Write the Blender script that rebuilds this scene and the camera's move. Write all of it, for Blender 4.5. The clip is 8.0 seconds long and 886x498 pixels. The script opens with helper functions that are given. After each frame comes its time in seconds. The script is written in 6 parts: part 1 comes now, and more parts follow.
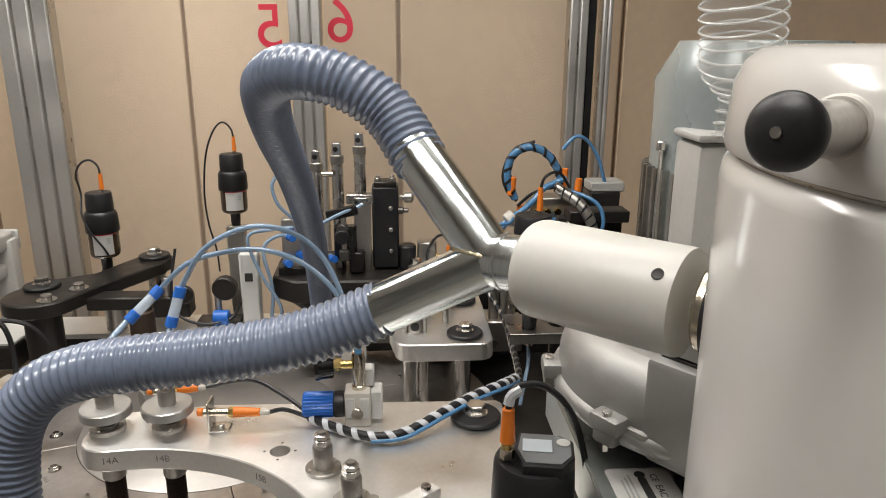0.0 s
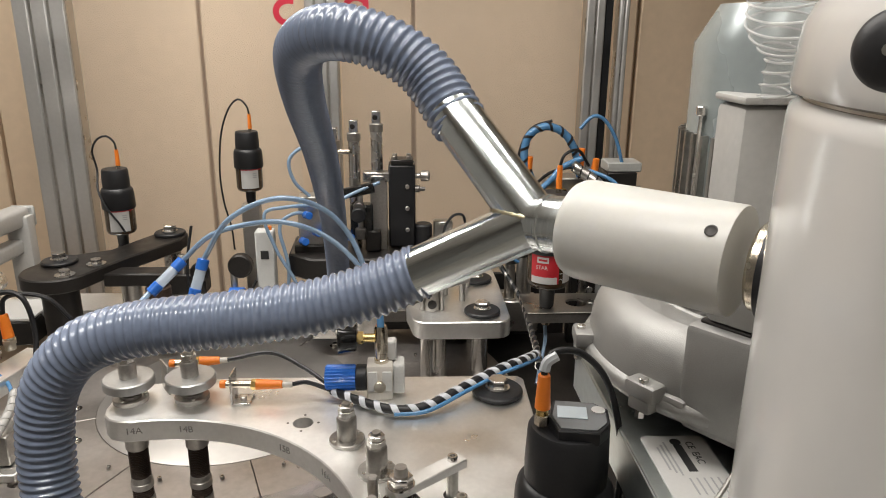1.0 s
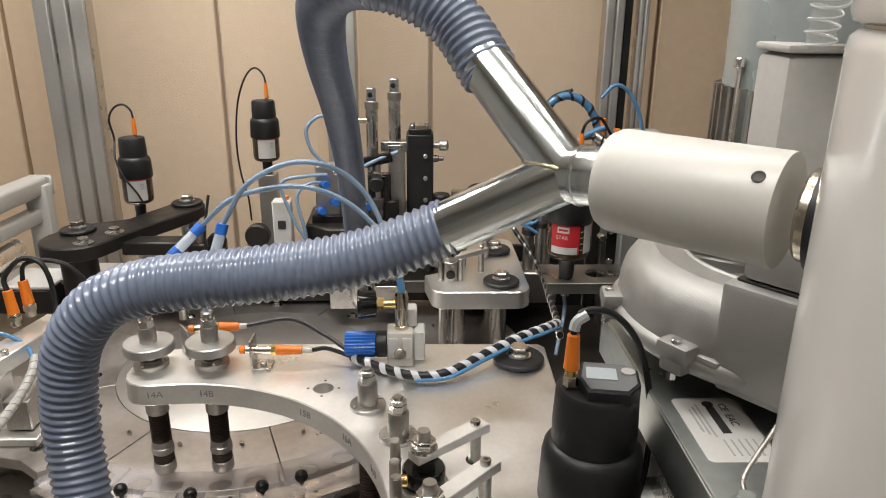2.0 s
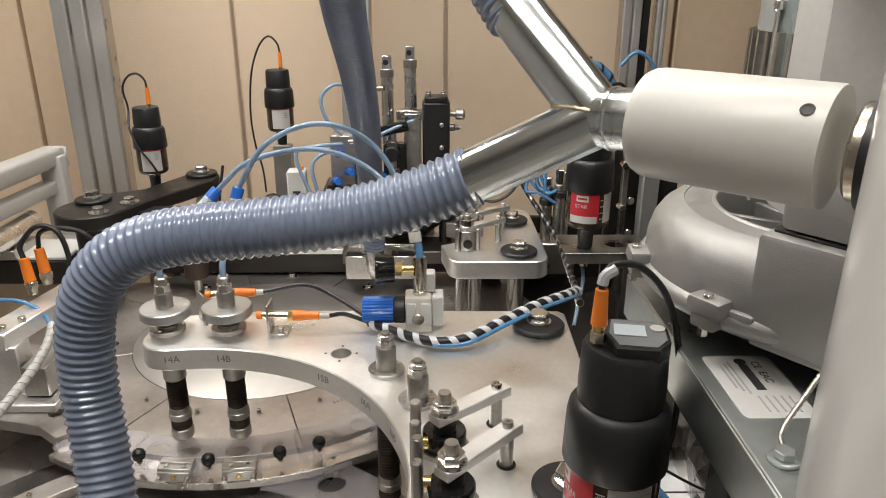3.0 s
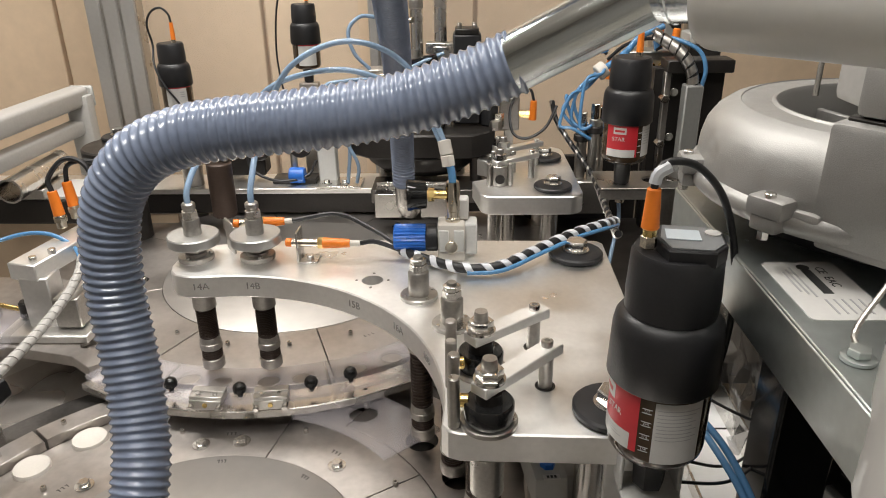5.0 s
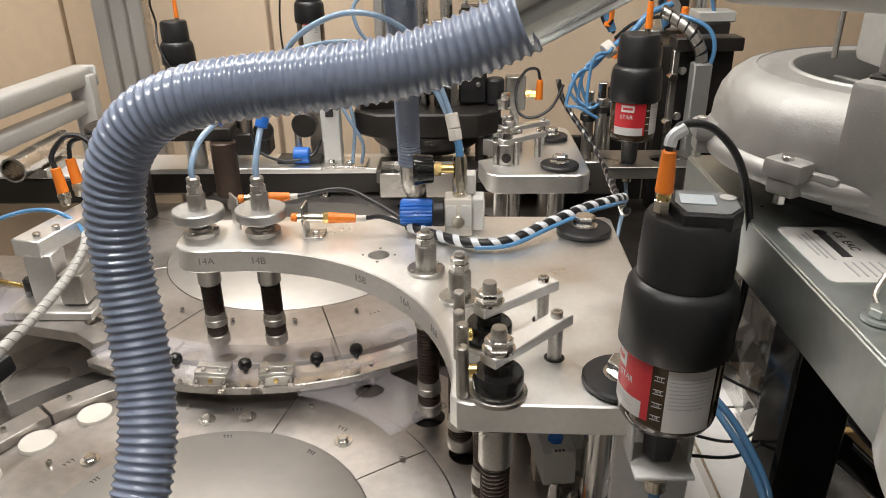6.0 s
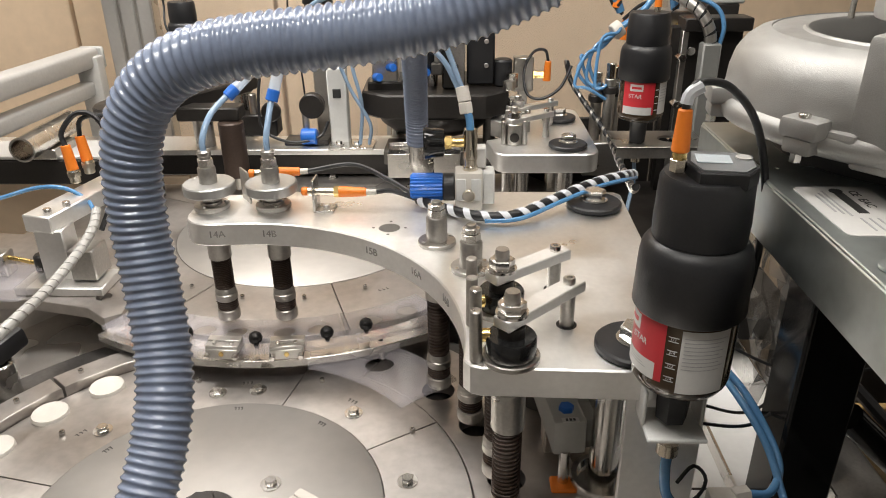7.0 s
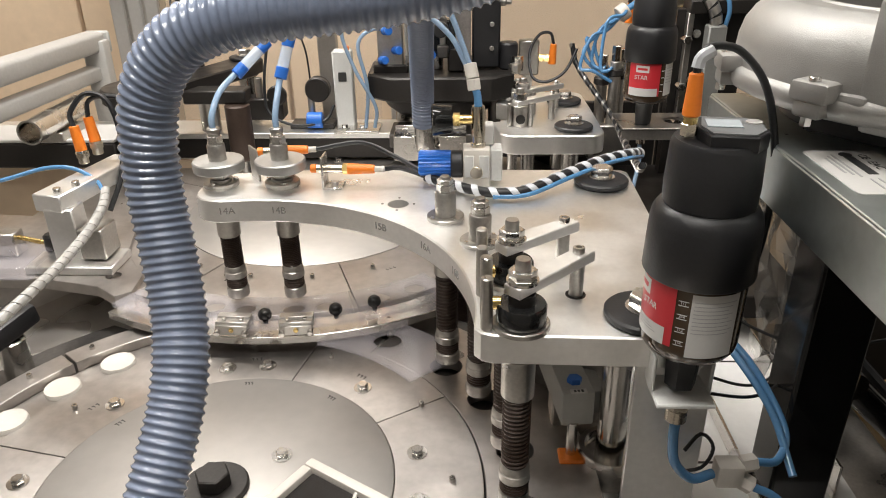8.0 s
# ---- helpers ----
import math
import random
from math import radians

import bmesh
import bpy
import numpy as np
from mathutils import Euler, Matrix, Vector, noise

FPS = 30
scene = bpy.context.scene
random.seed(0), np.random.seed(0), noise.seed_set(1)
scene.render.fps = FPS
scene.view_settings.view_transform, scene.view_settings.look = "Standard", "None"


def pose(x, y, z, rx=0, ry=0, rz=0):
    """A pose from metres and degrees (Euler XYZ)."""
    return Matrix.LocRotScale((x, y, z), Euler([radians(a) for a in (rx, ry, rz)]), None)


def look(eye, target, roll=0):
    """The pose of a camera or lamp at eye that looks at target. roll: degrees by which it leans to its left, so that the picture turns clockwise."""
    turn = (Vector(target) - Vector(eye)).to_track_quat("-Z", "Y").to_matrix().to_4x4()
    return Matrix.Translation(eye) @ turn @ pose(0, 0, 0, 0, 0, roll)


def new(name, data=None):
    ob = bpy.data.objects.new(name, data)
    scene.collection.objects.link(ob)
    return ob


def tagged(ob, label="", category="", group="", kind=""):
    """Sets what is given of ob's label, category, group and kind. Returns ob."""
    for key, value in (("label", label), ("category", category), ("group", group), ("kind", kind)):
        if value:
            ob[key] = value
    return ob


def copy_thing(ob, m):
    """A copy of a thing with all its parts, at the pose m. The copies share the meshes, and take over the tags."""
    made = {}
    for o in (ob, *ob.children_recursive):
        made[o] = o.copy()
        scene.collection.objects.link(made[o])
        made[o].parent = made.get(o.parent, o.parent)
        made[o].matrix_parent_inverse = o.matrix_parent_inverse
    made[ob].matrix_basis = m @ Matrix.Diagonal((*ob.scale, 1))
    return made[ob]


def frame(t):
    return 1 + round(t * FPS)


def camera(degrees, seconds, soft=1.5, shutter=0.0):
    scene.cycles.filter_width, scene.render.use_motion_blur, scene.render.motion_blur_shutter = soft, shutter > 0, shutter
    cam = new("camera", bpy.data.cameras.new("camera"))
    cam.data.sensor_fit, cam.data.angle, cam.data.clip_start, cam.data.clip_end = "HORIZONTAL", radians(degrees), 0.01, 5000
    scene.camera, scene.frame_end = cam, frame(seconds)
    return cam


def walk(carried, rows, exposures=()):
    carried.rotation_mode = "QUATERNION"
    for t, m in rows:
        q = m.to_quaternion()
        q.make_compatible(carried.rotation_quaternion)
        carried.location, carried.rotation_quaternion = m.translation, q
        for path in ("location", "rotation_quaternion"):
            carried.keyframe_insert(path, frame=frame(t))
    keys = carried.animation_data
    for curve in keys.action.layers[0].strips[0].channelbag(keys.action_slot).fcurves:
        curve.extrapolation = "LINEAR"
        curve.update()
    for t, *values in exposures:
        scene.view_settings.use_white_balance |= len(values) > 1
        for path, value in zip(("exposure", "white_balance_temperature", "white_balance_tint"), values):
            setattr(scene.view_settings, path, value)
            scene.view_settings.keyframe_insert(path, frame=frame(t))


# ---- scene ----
cam = camera(63.6, 8.0, 1.0)
PATH = [
    (0, (0.076, 0.153, 1.634), (0.191, 2.071, 1.078), 0.2),
    (0.5, (0.064, 0.156, 1.625), (0.173, 2.07, 1.055), 0.4),
    (1, (0.051, 0.154, 1.615), (0.151, 2.062, 1.024), 0.5),
    (1.5, (0.045, 0.158, 1.605), (0.126, 2.057, 0.984), 0.5),
    (3, (0.032, 0.172, 1.568), (0.06, 2.045, 0.867), 0.1),
    (3.5, (0.031, 0.178, 1.554), (0.036, 2.039, 0.823), -0.2),
    (4, (0.03, 0.181, 1.543), (0.015, 2.03, 0.781), -0.5),
    (4.5, (0.026, 0.185, 1.528), (-0.008, 2.023, 0.74), -0.7),
    (6, (0.017, 0.187, 1.497), (-0.037, 2.003, 0.659), -0.8),
    (6.5, (0.013, 0.184, 1.485), (-0.044, 1.994, 0.635), -0.8),
    (7, (0.008, 0.175, 1.476), (-0.055, 1.981, 0.619), -0.8),
    (7.5, (0.007, 0.169, 1.468), (-0.062, 1.971, 0.603), -0.8),
    (8, (0.0, 0.16, 1.46), (-0.068, 1.957, 0.584), -0.9),
]
walk(cam, [(t, look(eye, target, roll)) for t, eye, target, roll in PATH], ((0.0, -0.34), (1.5, -0.24), (3.5, -0.12), (4.5, -0.03), (6.5, 0.12), (8.0, 0.26)))

# ---- world and light ----
world = bpy.data.worlds.new("world")
scene.world = world
world.use_nodes = True
world.node_tree.nodes["Background"].inputs[0].default_value = (1.0, 0.93, 0.84, 1)
world.node_tree.nodes["Background"].inputs[1].default_value = 0.25


def area_lamp(name, eye, target, sx, sy, power, color=(1.0, 0.972, 0.932)):
    d = bpy.data.lights.new(name, "AREA")
    d.shape, d.size, d.size_y, d.energy, d.color = "RECTANGLE", sx, sy, power, color
    ob = new(name, d)
    ob.matrix_world = look(eye, target)
    return ob


LAMPS = [(-0.80, 1.55, 24), (0.20, 0.95, 8), (-0.30, 0.20, 14)]
for lx, ly, watts in LAMPS:
    area_lamp("ceiling_light_source", (lx, ly, 2.66), (lx, ly, 0), 1.15, 0.22, watts)

# ---- helpers of this scene ----
LOC = {}


def thing(name, loc=(0, 0, 0), label="", category="", group="", kind=""):
    ob = new(name)
    ob.empty_display_size = 0.02
    ob.location = loc
    LOC[ob] = Vector(loc)
    return tagged(ob, label, category, group, kind)


def finish(name, bm, material, smooth=40):
    bmesh.ops.recalc_face_normals(bm, faces=bm.faces[:])
    me = bpy.data.meshes.new(name)
    bm.to_mesh(me)
    bm.free()
    me.materials.append(material)
    me.polygons.foreach_set("use_smooth", [True] * len(me.polygons))
    me.set_sharp_from_angle(angle=radians(smooth))
    return me


def part(name, bm, material, parent=None, label="", smooth=40):
    ob = new(name, finish(name, bm, material, smooth))
    if parent is not None:
        ob.parent = parent
        ob.matrix_parent_inverse = Matrix.Translation(-LOC.get(parent, Vector()))
    if label:
        ob["label"] = label
    return ob


def solo(name, bm, material, label, category, group="", kind="", smooth=40):
    return tagged(part(name, bm, material, None, "", smooth), label, category, group, kind)


def B():
    return bmesh.new()


def aim(p0, p1):
    d = Vector(p1) - Vector(p0)
    return Matrix.Translation(p0) @ d.to_track_quat("Z", "Y").to_matrix().to_4x4()


def lathe(bm, prof, m=Matrix(), seg=32, close=True):
    """Turns a profile of (radius, height) round the z axis of m."""
    rings = []
    for r, z in prof:
        if r < 1e-6:
            rings.append([bm.verts.new(m @ Vector((0, 0, z)))])
        else:
            rings.append([bm.verts.new(m @ Vector((r * math.cos(2 * math.pi * k / seg), r * math.sin(2 * math.pi * k / seg), z))) for k in range(seg)])
    for a, b in zip(rings, rings[1:]):
        for k in range(seg):
            j = (k + 1) % seg
            if len(a) == 1 and len(b) == 1:
                continue
            if len(a) == 1:
                bm.faces.new((a[0], b[j], b[k]))
            elif len(b) == 1:
                bm.faces.new((a[k], a[j], b[0]))
            else:
                bm.faces.new((a[k], a[j], b[j], b[k]))
    if close:
        for ring in (rings[0], rings[-1]):
            if len(ring) > 1:
                bm.faces.new(ring)
    return bm


def cyl(bm, p0, p1, r, r2=None, seg=24, ch=0.0):
    """A rod from p0 to p1, its rims chamfered by ch."""
    h = (Vector(p1) - Vector(p0)).length
    r2 = r if r2 is None else r2
    prof = [(r, 0), (r2, h)] if ch <= 0 else [(r - ch, 0), (r, ch), (r2, h - ch), (r2 - ch, h)]
    return lathe(bm, prof, aim(p0, p1), seg)


def box(bm, c, s, m=Matrix(), bev=0.0, seg=1):
    """A box of size s round c, in the frame m, its edges bevelled."""
    x, y, z = (v / 2 for v in s)
    vs = [bm.verts.new(m @ (Vector(c) + Vector((i * x, j * y, k * z)))) for i in (-1, 1) for j in (-1, 1) for k in (-1, 1)]
    fs = [bm.faces.new([vs[i] for i in q]) for q in ((0, 1, 3, 2), (4, 6, 7, 5), (0, 4, 5, 1), (2, 3, 7, 6), (0, 2, 6, 4), (1, 5, 7, 3))]
    if bev > 0:
        es = list({e for f in fs for e in f.edges})
        bmesh.ops.bevel(bm, geom=es, offset=bev, segments=seg, affect="EDGES", profile=0.5)
    return bm


def prism(bm, outline, z0, z1, holes=(), m=Matrix(), bev=0.0):
    """An outline of (x, y) drawn up from z0 to z1, with round holes (x, y, r) through it."""
    loops = [list(outline)] + [[(hx + hr * math.cos(-2 * math.pi * k / 20), hy + hr * math.sin(-2 * math.pi * k / 20)) for k in range(20)] for hx, hy, hr in holes]
    cap_edges = {z0: [], z1: []}
    rings = []
    for n, loop in enumerate(loops):
        levels = [z0, z1] if (bev <= 0 or n) else [z0, z0 + bev, z1 - bev, z1]
        cx, cy = sum(p[0] for p in loop) / len(loop), sum(p[1] for p in loop) / len(loop)
        vs = []
        for z in levels:
            ring = []
            for k, (x, y) in enumerate(loop):
                if bev > 0 and n == 0 and z in (z0, z1):
                    a, b = Vector(loop[k - 1]), Vector(loop[(k + 1) % len(loop)])
                    d = (b - a).normalized()
                    x, y = x - d.y * bev, y + d.x * bev
                ring.append(bm.verts.new(m @ Vector((x, y, z))))
            vs.append(ring)
        for a, b in zip(vs, vs[1:]):
            for k in range(len(loop)):
                j = (k + 1) % len(loop)
                bm.faces.new((a[k], a[j], b[j], b[k]))
        for z, ring in ((z0, vs[0]), (z1, vs[-1])):
            cap_edges[z] += [bm.edges.get((ring[k], ring[(k + 1) % len(ring)])) for k in range(len(ring))]
    for z in (z0, z1):
        bmesh.ops.triangle_fill(bm, use_beauty=True, use_dissolve=False, edges=cap_edges[z])
    return bm


def arc(cx, cy, r, a0, a1, n):
    return [(cx + r * math.cos(radians(a0 + (a1 - a0) * k / n)), cy + r * math.sin(radians(a0 + (a1 - a0) * k / n))) for k in range(n + 1)]


def sector(bm, cx, cy, r0, r1, a0, a1, z0, z1, n=24, bev=0.0, holes=()):
    return prism(bm, arc(cx, cy, r1, a0, a1, n) + arc(cx, cy, r0, a1, a0, n), z0, z1, holes, bev=bev)


def spline(pts, step):
    """Even points, step apart, on a smooth line through pts."""
    P = [Vector(p) for p in pts]
    P = [2 * P[0] - P[1]] + P + [2 * P[-1] - P[-2]]
    fine = []
    for a, b, c, d in zip(P, P[1:], P[2:], P[3:]):
        for k in range(24):
            t = k / 24
            fine.append(0.5 * (2 * b + (c - a) * t + (2 * a - 5 * b + 4 * c - d) * t * t + (3 * b - a - 3 * c + d) * t ** 3))
    fine.append(P[-2])
    run = [0.0]
    for a, b in zip(fine, fine[1:]):
        run.append(run[-1] + (b - a).length)
    n = max(2, round(run[-1] / step))
    out, i = [], 0
    for k in range(n + 1):
        s = run[-1] * k / n
        while i < len(run) - 2 and run[i + 1] < s:
            i += 1
        f = (s - run[i]) / max(1e-9, run[i + 1] - run[i])
        out.append(fine[i].lerp(fine[i + 1], min(1, max(0, f))))
    return out


def frames_of(line):
    """A side and an up vector along a line, with no twist."""
    out = []
    t0 = (line[1] - line[0]).normalized()
    u = t0.orthogonal().normalized()
    for k in range(len(line)):
        t = (line[min(k + 1, len(line) - 1)] - line[max(k - 1, 0)]).normalized()
        u = (u - t * u.dot(t)).normalized()
        out.append((u, t.cross(u), t))
    return out


def tube(bm, pts, r, step=0.006, seg=10, radius=None, caps=True):
    line = spline(pts, step)
    rings = []
    for k, (p, (u, v, t)) in enumerate(zip(line, frames_of(line))):
        rr = r if radius is None else radius(k)
        rings.append([bm.verts.new(p + rr * (u * math.cos(2 * math.pi * n / seg) + v * math.sin(2 * math.pi * n / seg))) for n in range(seg)])
    for a, b in zip(rings, rings[1:]):
        for n in range(seg):
            bm.faces.new((a[n], a[(n + 1) % seg], b[(n + 1) % seg], b[n]))
    if caps:
        bm.faces.new(rings[0])
        bm.faces.new(rings[-1])
    return bm


def helix_wrap(bm, pts, r, pitch, width, thick, phase=0.0):
    """A flat band wound round a cable."""
    line = spline(pts, 0.0012)
    fr = frames_of(line)
    prev = None
    for k, (p, (u, v, t)) in enumerate(zip(line, fr)):
        a = 2 * math.pi * k * 0.0012 / pitch + phase
        n = u * math.cos(a) + v * math.sin(a)
        ring = [bm.verts.new(p + n * rr + t * w) for rr, w in ((r, -width / 2), (r + thick, -width / 2), (r + thick, width / 2), (r, width / 2))]
        if prev:
            for i in range(4):
                bm.faces.new((prev[i], prev[(i + 1) % 4], ring[(i + 1) % 4], ring[i]))
        prev = ring
    return bm


def hexa(bm, c, r, h, m=Matrix(), rim=0.0006):
    """A hexagon nut or head, with chamfered rims, that stands on c."""
    return lathe(bm, [(r * 0.93, 0), (r, rim), (r, h - rim), (r * 0.9, h)], m @ Matrix.Translation(c), 6)


def letters(text, size, m, material, parent, name="marking", depth=0.0004, mirror=False, label=""):
    d = bpy.data.curves.new("letters", "FONT")
    d.body, d.size, d.extrude, d.align_x, d.align_y = text, size, depth, "CENTER", "CENTER"
    ob = new("letters_source", d)
    me = bpy.data.meshes.new_from_object(ob.evaluated_get(bpy.context.evaluated_depsgraph_get()))
    bpy.data.objects.remove(ob)
    bpy.data.curves.remove(d)
    me.transform(m @ Matrix.Diagonal((-1 if mirror else 1, 1, 1, 1)))
    me.name = name
    me.materials.clear()
    me.materials.append(material)
    o = new(name, me)
    if parent is not None:
        o.parent = parent
        o.matrix_parent_inverse = Matrix.Translation(-LOC.get(parent, Vector()))
    if label:
        o["label"] = label
    return o


# ---- materials ----
def mat(name, color, rough=0.5, metal=0.0, grain=0.15, scale=60.0, bump=0.05, spots=0.0, stretch=(1, 1, 1), coat=0.0, ior=1.5, rvar=0.12, vary=0.0, spec=0.5, trans=0.0, alpha=1.0, sub=0.0):
    m = bpy.data.materials.new(name)
    m.use_nodes = True
    N, L = m.node_tree.nodes, m.node_tree.links
    p = N["Principled BSDF"]
    tc = N.new("ShaderNodeTexCoord")
    mp = N.new("ShaderNodeMapping")
    mp.inputs["Scale"].default_value = stretch
    L.new(tc.outputs["Object"], mp.inputs[0])
    fine, wide = N.new("ShaderNodeTexNoise"), N.new("ShaderNodeTexNoise")
    fine.inputs["Scale"].default_value, fine.inputs["Detail"].default_value = scale * 5, 5
    wide.inputs["Scale"].default_value, wide.inputs["Detail"].default_value = scale * 0.3, 4
    L.new(mp.outputs[0], fine.inputs["Vector"])
    L.new(mp.outputs[0], wide.inputs["Vector"])
    mix = N.new("ShaderNodeMath")
    mix.operation = "ADD"
    L.new(fine.outputs["Fac"], mix.inputs[0])
    L.new(wide.outputs["Fac"], mix.inputs[1])
    ramp = N.new("ShaderNodeMapRange")
    ramp.inputs["From Min"].default_value, ramp.inputs["From Max"].default_value = 0.6, 1.4
    ramp.inputs["To Min"].default_value, ramp.inputs["To Max"].default_value = 1 - grain, 1 + grain
    L.new(mix.outputs[0], ramp.inputs[0])
    last = ramp.outputs[0]
    if vary > 0:
        info = N.new("ShaderNodeObjectInfo")
        r2 = N.new("ShaderNodeMapRange")
        r2.inputs["To Min"].default_value, r2.inputs["To Max"].default_value = 1 - vary, 1 + vary
        L.new(info.outputs["Random"], r2.inputs[0])
        mu = N.new("ShaderNodeMath")
        mu.operation = "MULTIPLY"
        L.new(last, mu.inputs[0])
        L.new(r2.outputs[0], mu.inputs[1])
        last = mu.outputs[0]
    col = N.new("ShaderNodeVectorMath")
    col.operation = "SCALE"
    col.inputs[0].default_value = color[:3]
    L.new(last, col.inputs["Scale"])
    L.new(col.outputs[0], p.inputs["Base Color"])
    rr = N.new("ShaderNodeMapRange")
    rr.inputs["From Min"].default_value, rr.inputs["From Max"].default_value = 0.3, 0.7
    rr.inputs["To Min"].default_value, rr.inputs["To Max"].default_value = max(0.02, rough - rvar), min(1, rough + rvar)
    L.new(wide.outputs["Fac"], rr.inputs[0])
    L.new(rr.outputs[0], p.inputs["Roughness"])
    p.inputs["Metallic"].default_value = metal
    p.inputs["Coat Weight"].default_value = coat
    p.inputs["Coat Roughness"].default_value = 0.06
    p.inputs["IOR"].default_value = ior
    p.inputs["Transmission Weight"].default_value = trans
    p.inputs["Alpha"].default_value = alpha
    p.inputs["Subsurface Weight"].default_value = sub
    p.inputs["Subsurface Radius"].default_value = (0.008, 0.007, 0.005)
    if bump > 0:
        b = N.new("ShaderNodeBump")
        b.inputs["Strength"].default_value = bump
        b.inputs["Distance"].default_value = 0.002
        L.new(fine.outputs["Fac"], b.inputs["Height"])
        L.new(b.outputs[0], p.inputs["Normal"])
    return m


ALU = mat("milled_aluminium", (0.90, 0.89, 0.87), 0.39, 1.0, 0.06, 30, 0.03)
DISC = mat("turned_steel_plate", (0.49, 0.46, 0.435), 0.40, 1.0, 0.16, 14, 0.05)
PALE = mat("pale_polished_disc", (0.45, 0.43, 0.405), 0.52, 1.0, 0.06, 10, 0.02)
STEEL = mat("bright_steel", (0.72, 0.70, 0.67), 0.22, 1.0, 0.10, 60, 0.03)
DULL = mat("dull_steel", (0.50, 0.48, 0.45), 0.36, 1.0, 0.18, 50, 0.06)
DARKSTEEL = mat("dark_steel", (0.16, 0.15, 0.14), 0.42, 0.9, 0.2, 40, 0.05)
GALV = mat("galvanised_tube", (0.74, 0.79, 0.80), 0.20, 1.0, 0.20, 60, 0.16, stretch=(1, 1, 0.04), rvar=0.14)
WELD = mat("straw_weld", (0.62, 0.55, 0.38), 0.32, 1.0, 0.25, 90, 0.15)
ZINC = mat("zinc_plated_sheet", (0.60, 0.64, 0.63), 0.33, 1.0, 0.10, 20, 0.03)
CAST = mat("cast_aluminium", (0.36, 0.354, 0.34), 0.50, 0.6, 0.12, 260, 0.16)
PROFILE = mat("anodised_profile", (0.62, 0.61, 0.59), 0.42, 0.8, 0.06, 20, 0.02)
GRAYPAINT = mat("grey_paint", (0.42, 0.42, 0.40), 0.45, 0.0, 0.06, 30, 0.04)
LIGHTGRAY = mat("pale_grey_paint", (0.62, 0.62, 0.60), 0.42, 0.0, 0.07, 60, 0.10)
FRAMEPAINT = mat("worn_grey_frame_paint", (0.42, 0.41, 0.39), 0.42, 0.0, 0.08, 30, 0.05)
DARKPAINT = mat("dark_grey_channel_paint", (0.20, 0.20, 0.19), 0.45, 0.0, 0.08, 30, 0.04)
MOTOR = mat("grey_green_motor_paint", (0.30, 0.335, 0.335), 0.30, 0.3, 0.06, 30, 0.03)
BLACK = mat("black_rubbery_plastic", (0.013, 0.013, 0.0145), 0.44, 0.0, 0.25, 80, 0.06)
BLACKOX = mat("black_oxide_metal", (0.028, 0.025, 0.023), 0.40, 0.4, 0.25, 60, 0.05)
GLOSSBLACK = mat("glossy_black_plastic", (0.012, 0.012, 0.012), 0.12, 0.0, 0.2, 40, 0.0, rvar=0.04)
HOSE = mat("blue_grey_hose_vinyl", (0.188, 0.226, 0.312), 0.17, 0.0, 0.12, 40, 0.02, coat=0.35, rvar=0.06)
NYLON = mat("ivory_nylon", (0.56, 0.55, 0.515), 0.38, 0.0, 0.03, 40, 0.03, sub=0.25)
WHITE = mat("white_lacquer", (0.545, 0.53, 0.505), 0.20, 0.0, 0.02, 12, 0.006, coat=0.25, rvar=0.05)
WALL = mat("beige_panel", (0.68, 0.53, 0.375), 0.62, 0.0, 0.07, 7, 0.03)
CEIL = mat("white_ceiling", (0.72, 0.70, 0.67), 0.8, 0.0, 0.05, 4, 0.03)
# grey of the unseen walls, chosen for how much fill they bounce
ROOM = mat("unseen_wall_fill_grey", (0.37, 0.36, 0.345), 0.8, 0.0, 0.05, 4, 0.03)
FLOORM = mat("pale_floor_tile", (0.50, 0.46, 0.40), 0.35, 0.0, 0.12, 12, 0.03)
ORANGE = mat("orange_connector", (0.85, 0.22, 0.02), 0.42, 0.0, 0.06, 60, 0.03)
BLUE = mat("blue_plastic", (0.02, 0.14, 0.55), 0.36, 0.0, 0.08, 60, 0.02)
BLUETUBE = mat("blue_air_line", (0.09, 0.235, 0.44), 0.16, 0.0, 0.10, 60, 0.0, coat=0.3)
PALEBLUE = mat("translucent_blue_line", (0.34, 0.48, 0.66), 0.15, 0.0, 0.10, 60, 0.0, trans=0.3)
RED = mat("red_label_print", (0.52, 0.025, 0.035), 0.35, 0.0, 0.04, 60, 0.0, coat=0.3)
LABEL = mat("white_label_paper", (0.56, 0.55, 0.53), 0.42, 0.0, 0.04, 60, 0.0, coat=0.2)
INK = mat("dark_print", (0.03, 0.03, 0.03), 0.5, 0.0, 0.1, 60, 0.0)
GRAYINK = mat("grey_print", (0.35, 0.35, 0.35), 0.5, 0.0, 0.1, 60, 0.0)
BRASS = mat("brass", (0.75, 0.55, 0.22), 0.25, 1.0, 0.1, 60, 0.02)
NICKEL = mat("nickel_fitting", (0.66, 0.60, 0.50), 0.2, 1.0, 0.1, 60, 0.02)
BROWN = mat("dark_spring_sleeve", (0.060, 0.040, 0.031), 0.4, 0.3, 0.2, 60, 0.04)
CREAM = mat("cream_disc", (0.60, 0.565, 0.515), 0.5, 0.0, 0.05, 60, 0.03)
WRAP = mat("pale_spiral_wrap", (0.62, 0.64, 0.68), 0.3, 0.0, 0.05, 60, 0.0)
REDNUM = mat("red_number", (0.60, 0.03, 0.06), 0.5, 0.0, 0.04, 20, 0.0)
OIL = mat("dark_amber_grease", (0.05, 0.03, 0.015), 0.12, 0.0, 0.1, 30, 0.0, coat=0.5)
STAMP = mat("faint_stamped_ink", (0.27, 0.26, 0.25), 0.6, 0.2, 0.2, 60, 0.0)
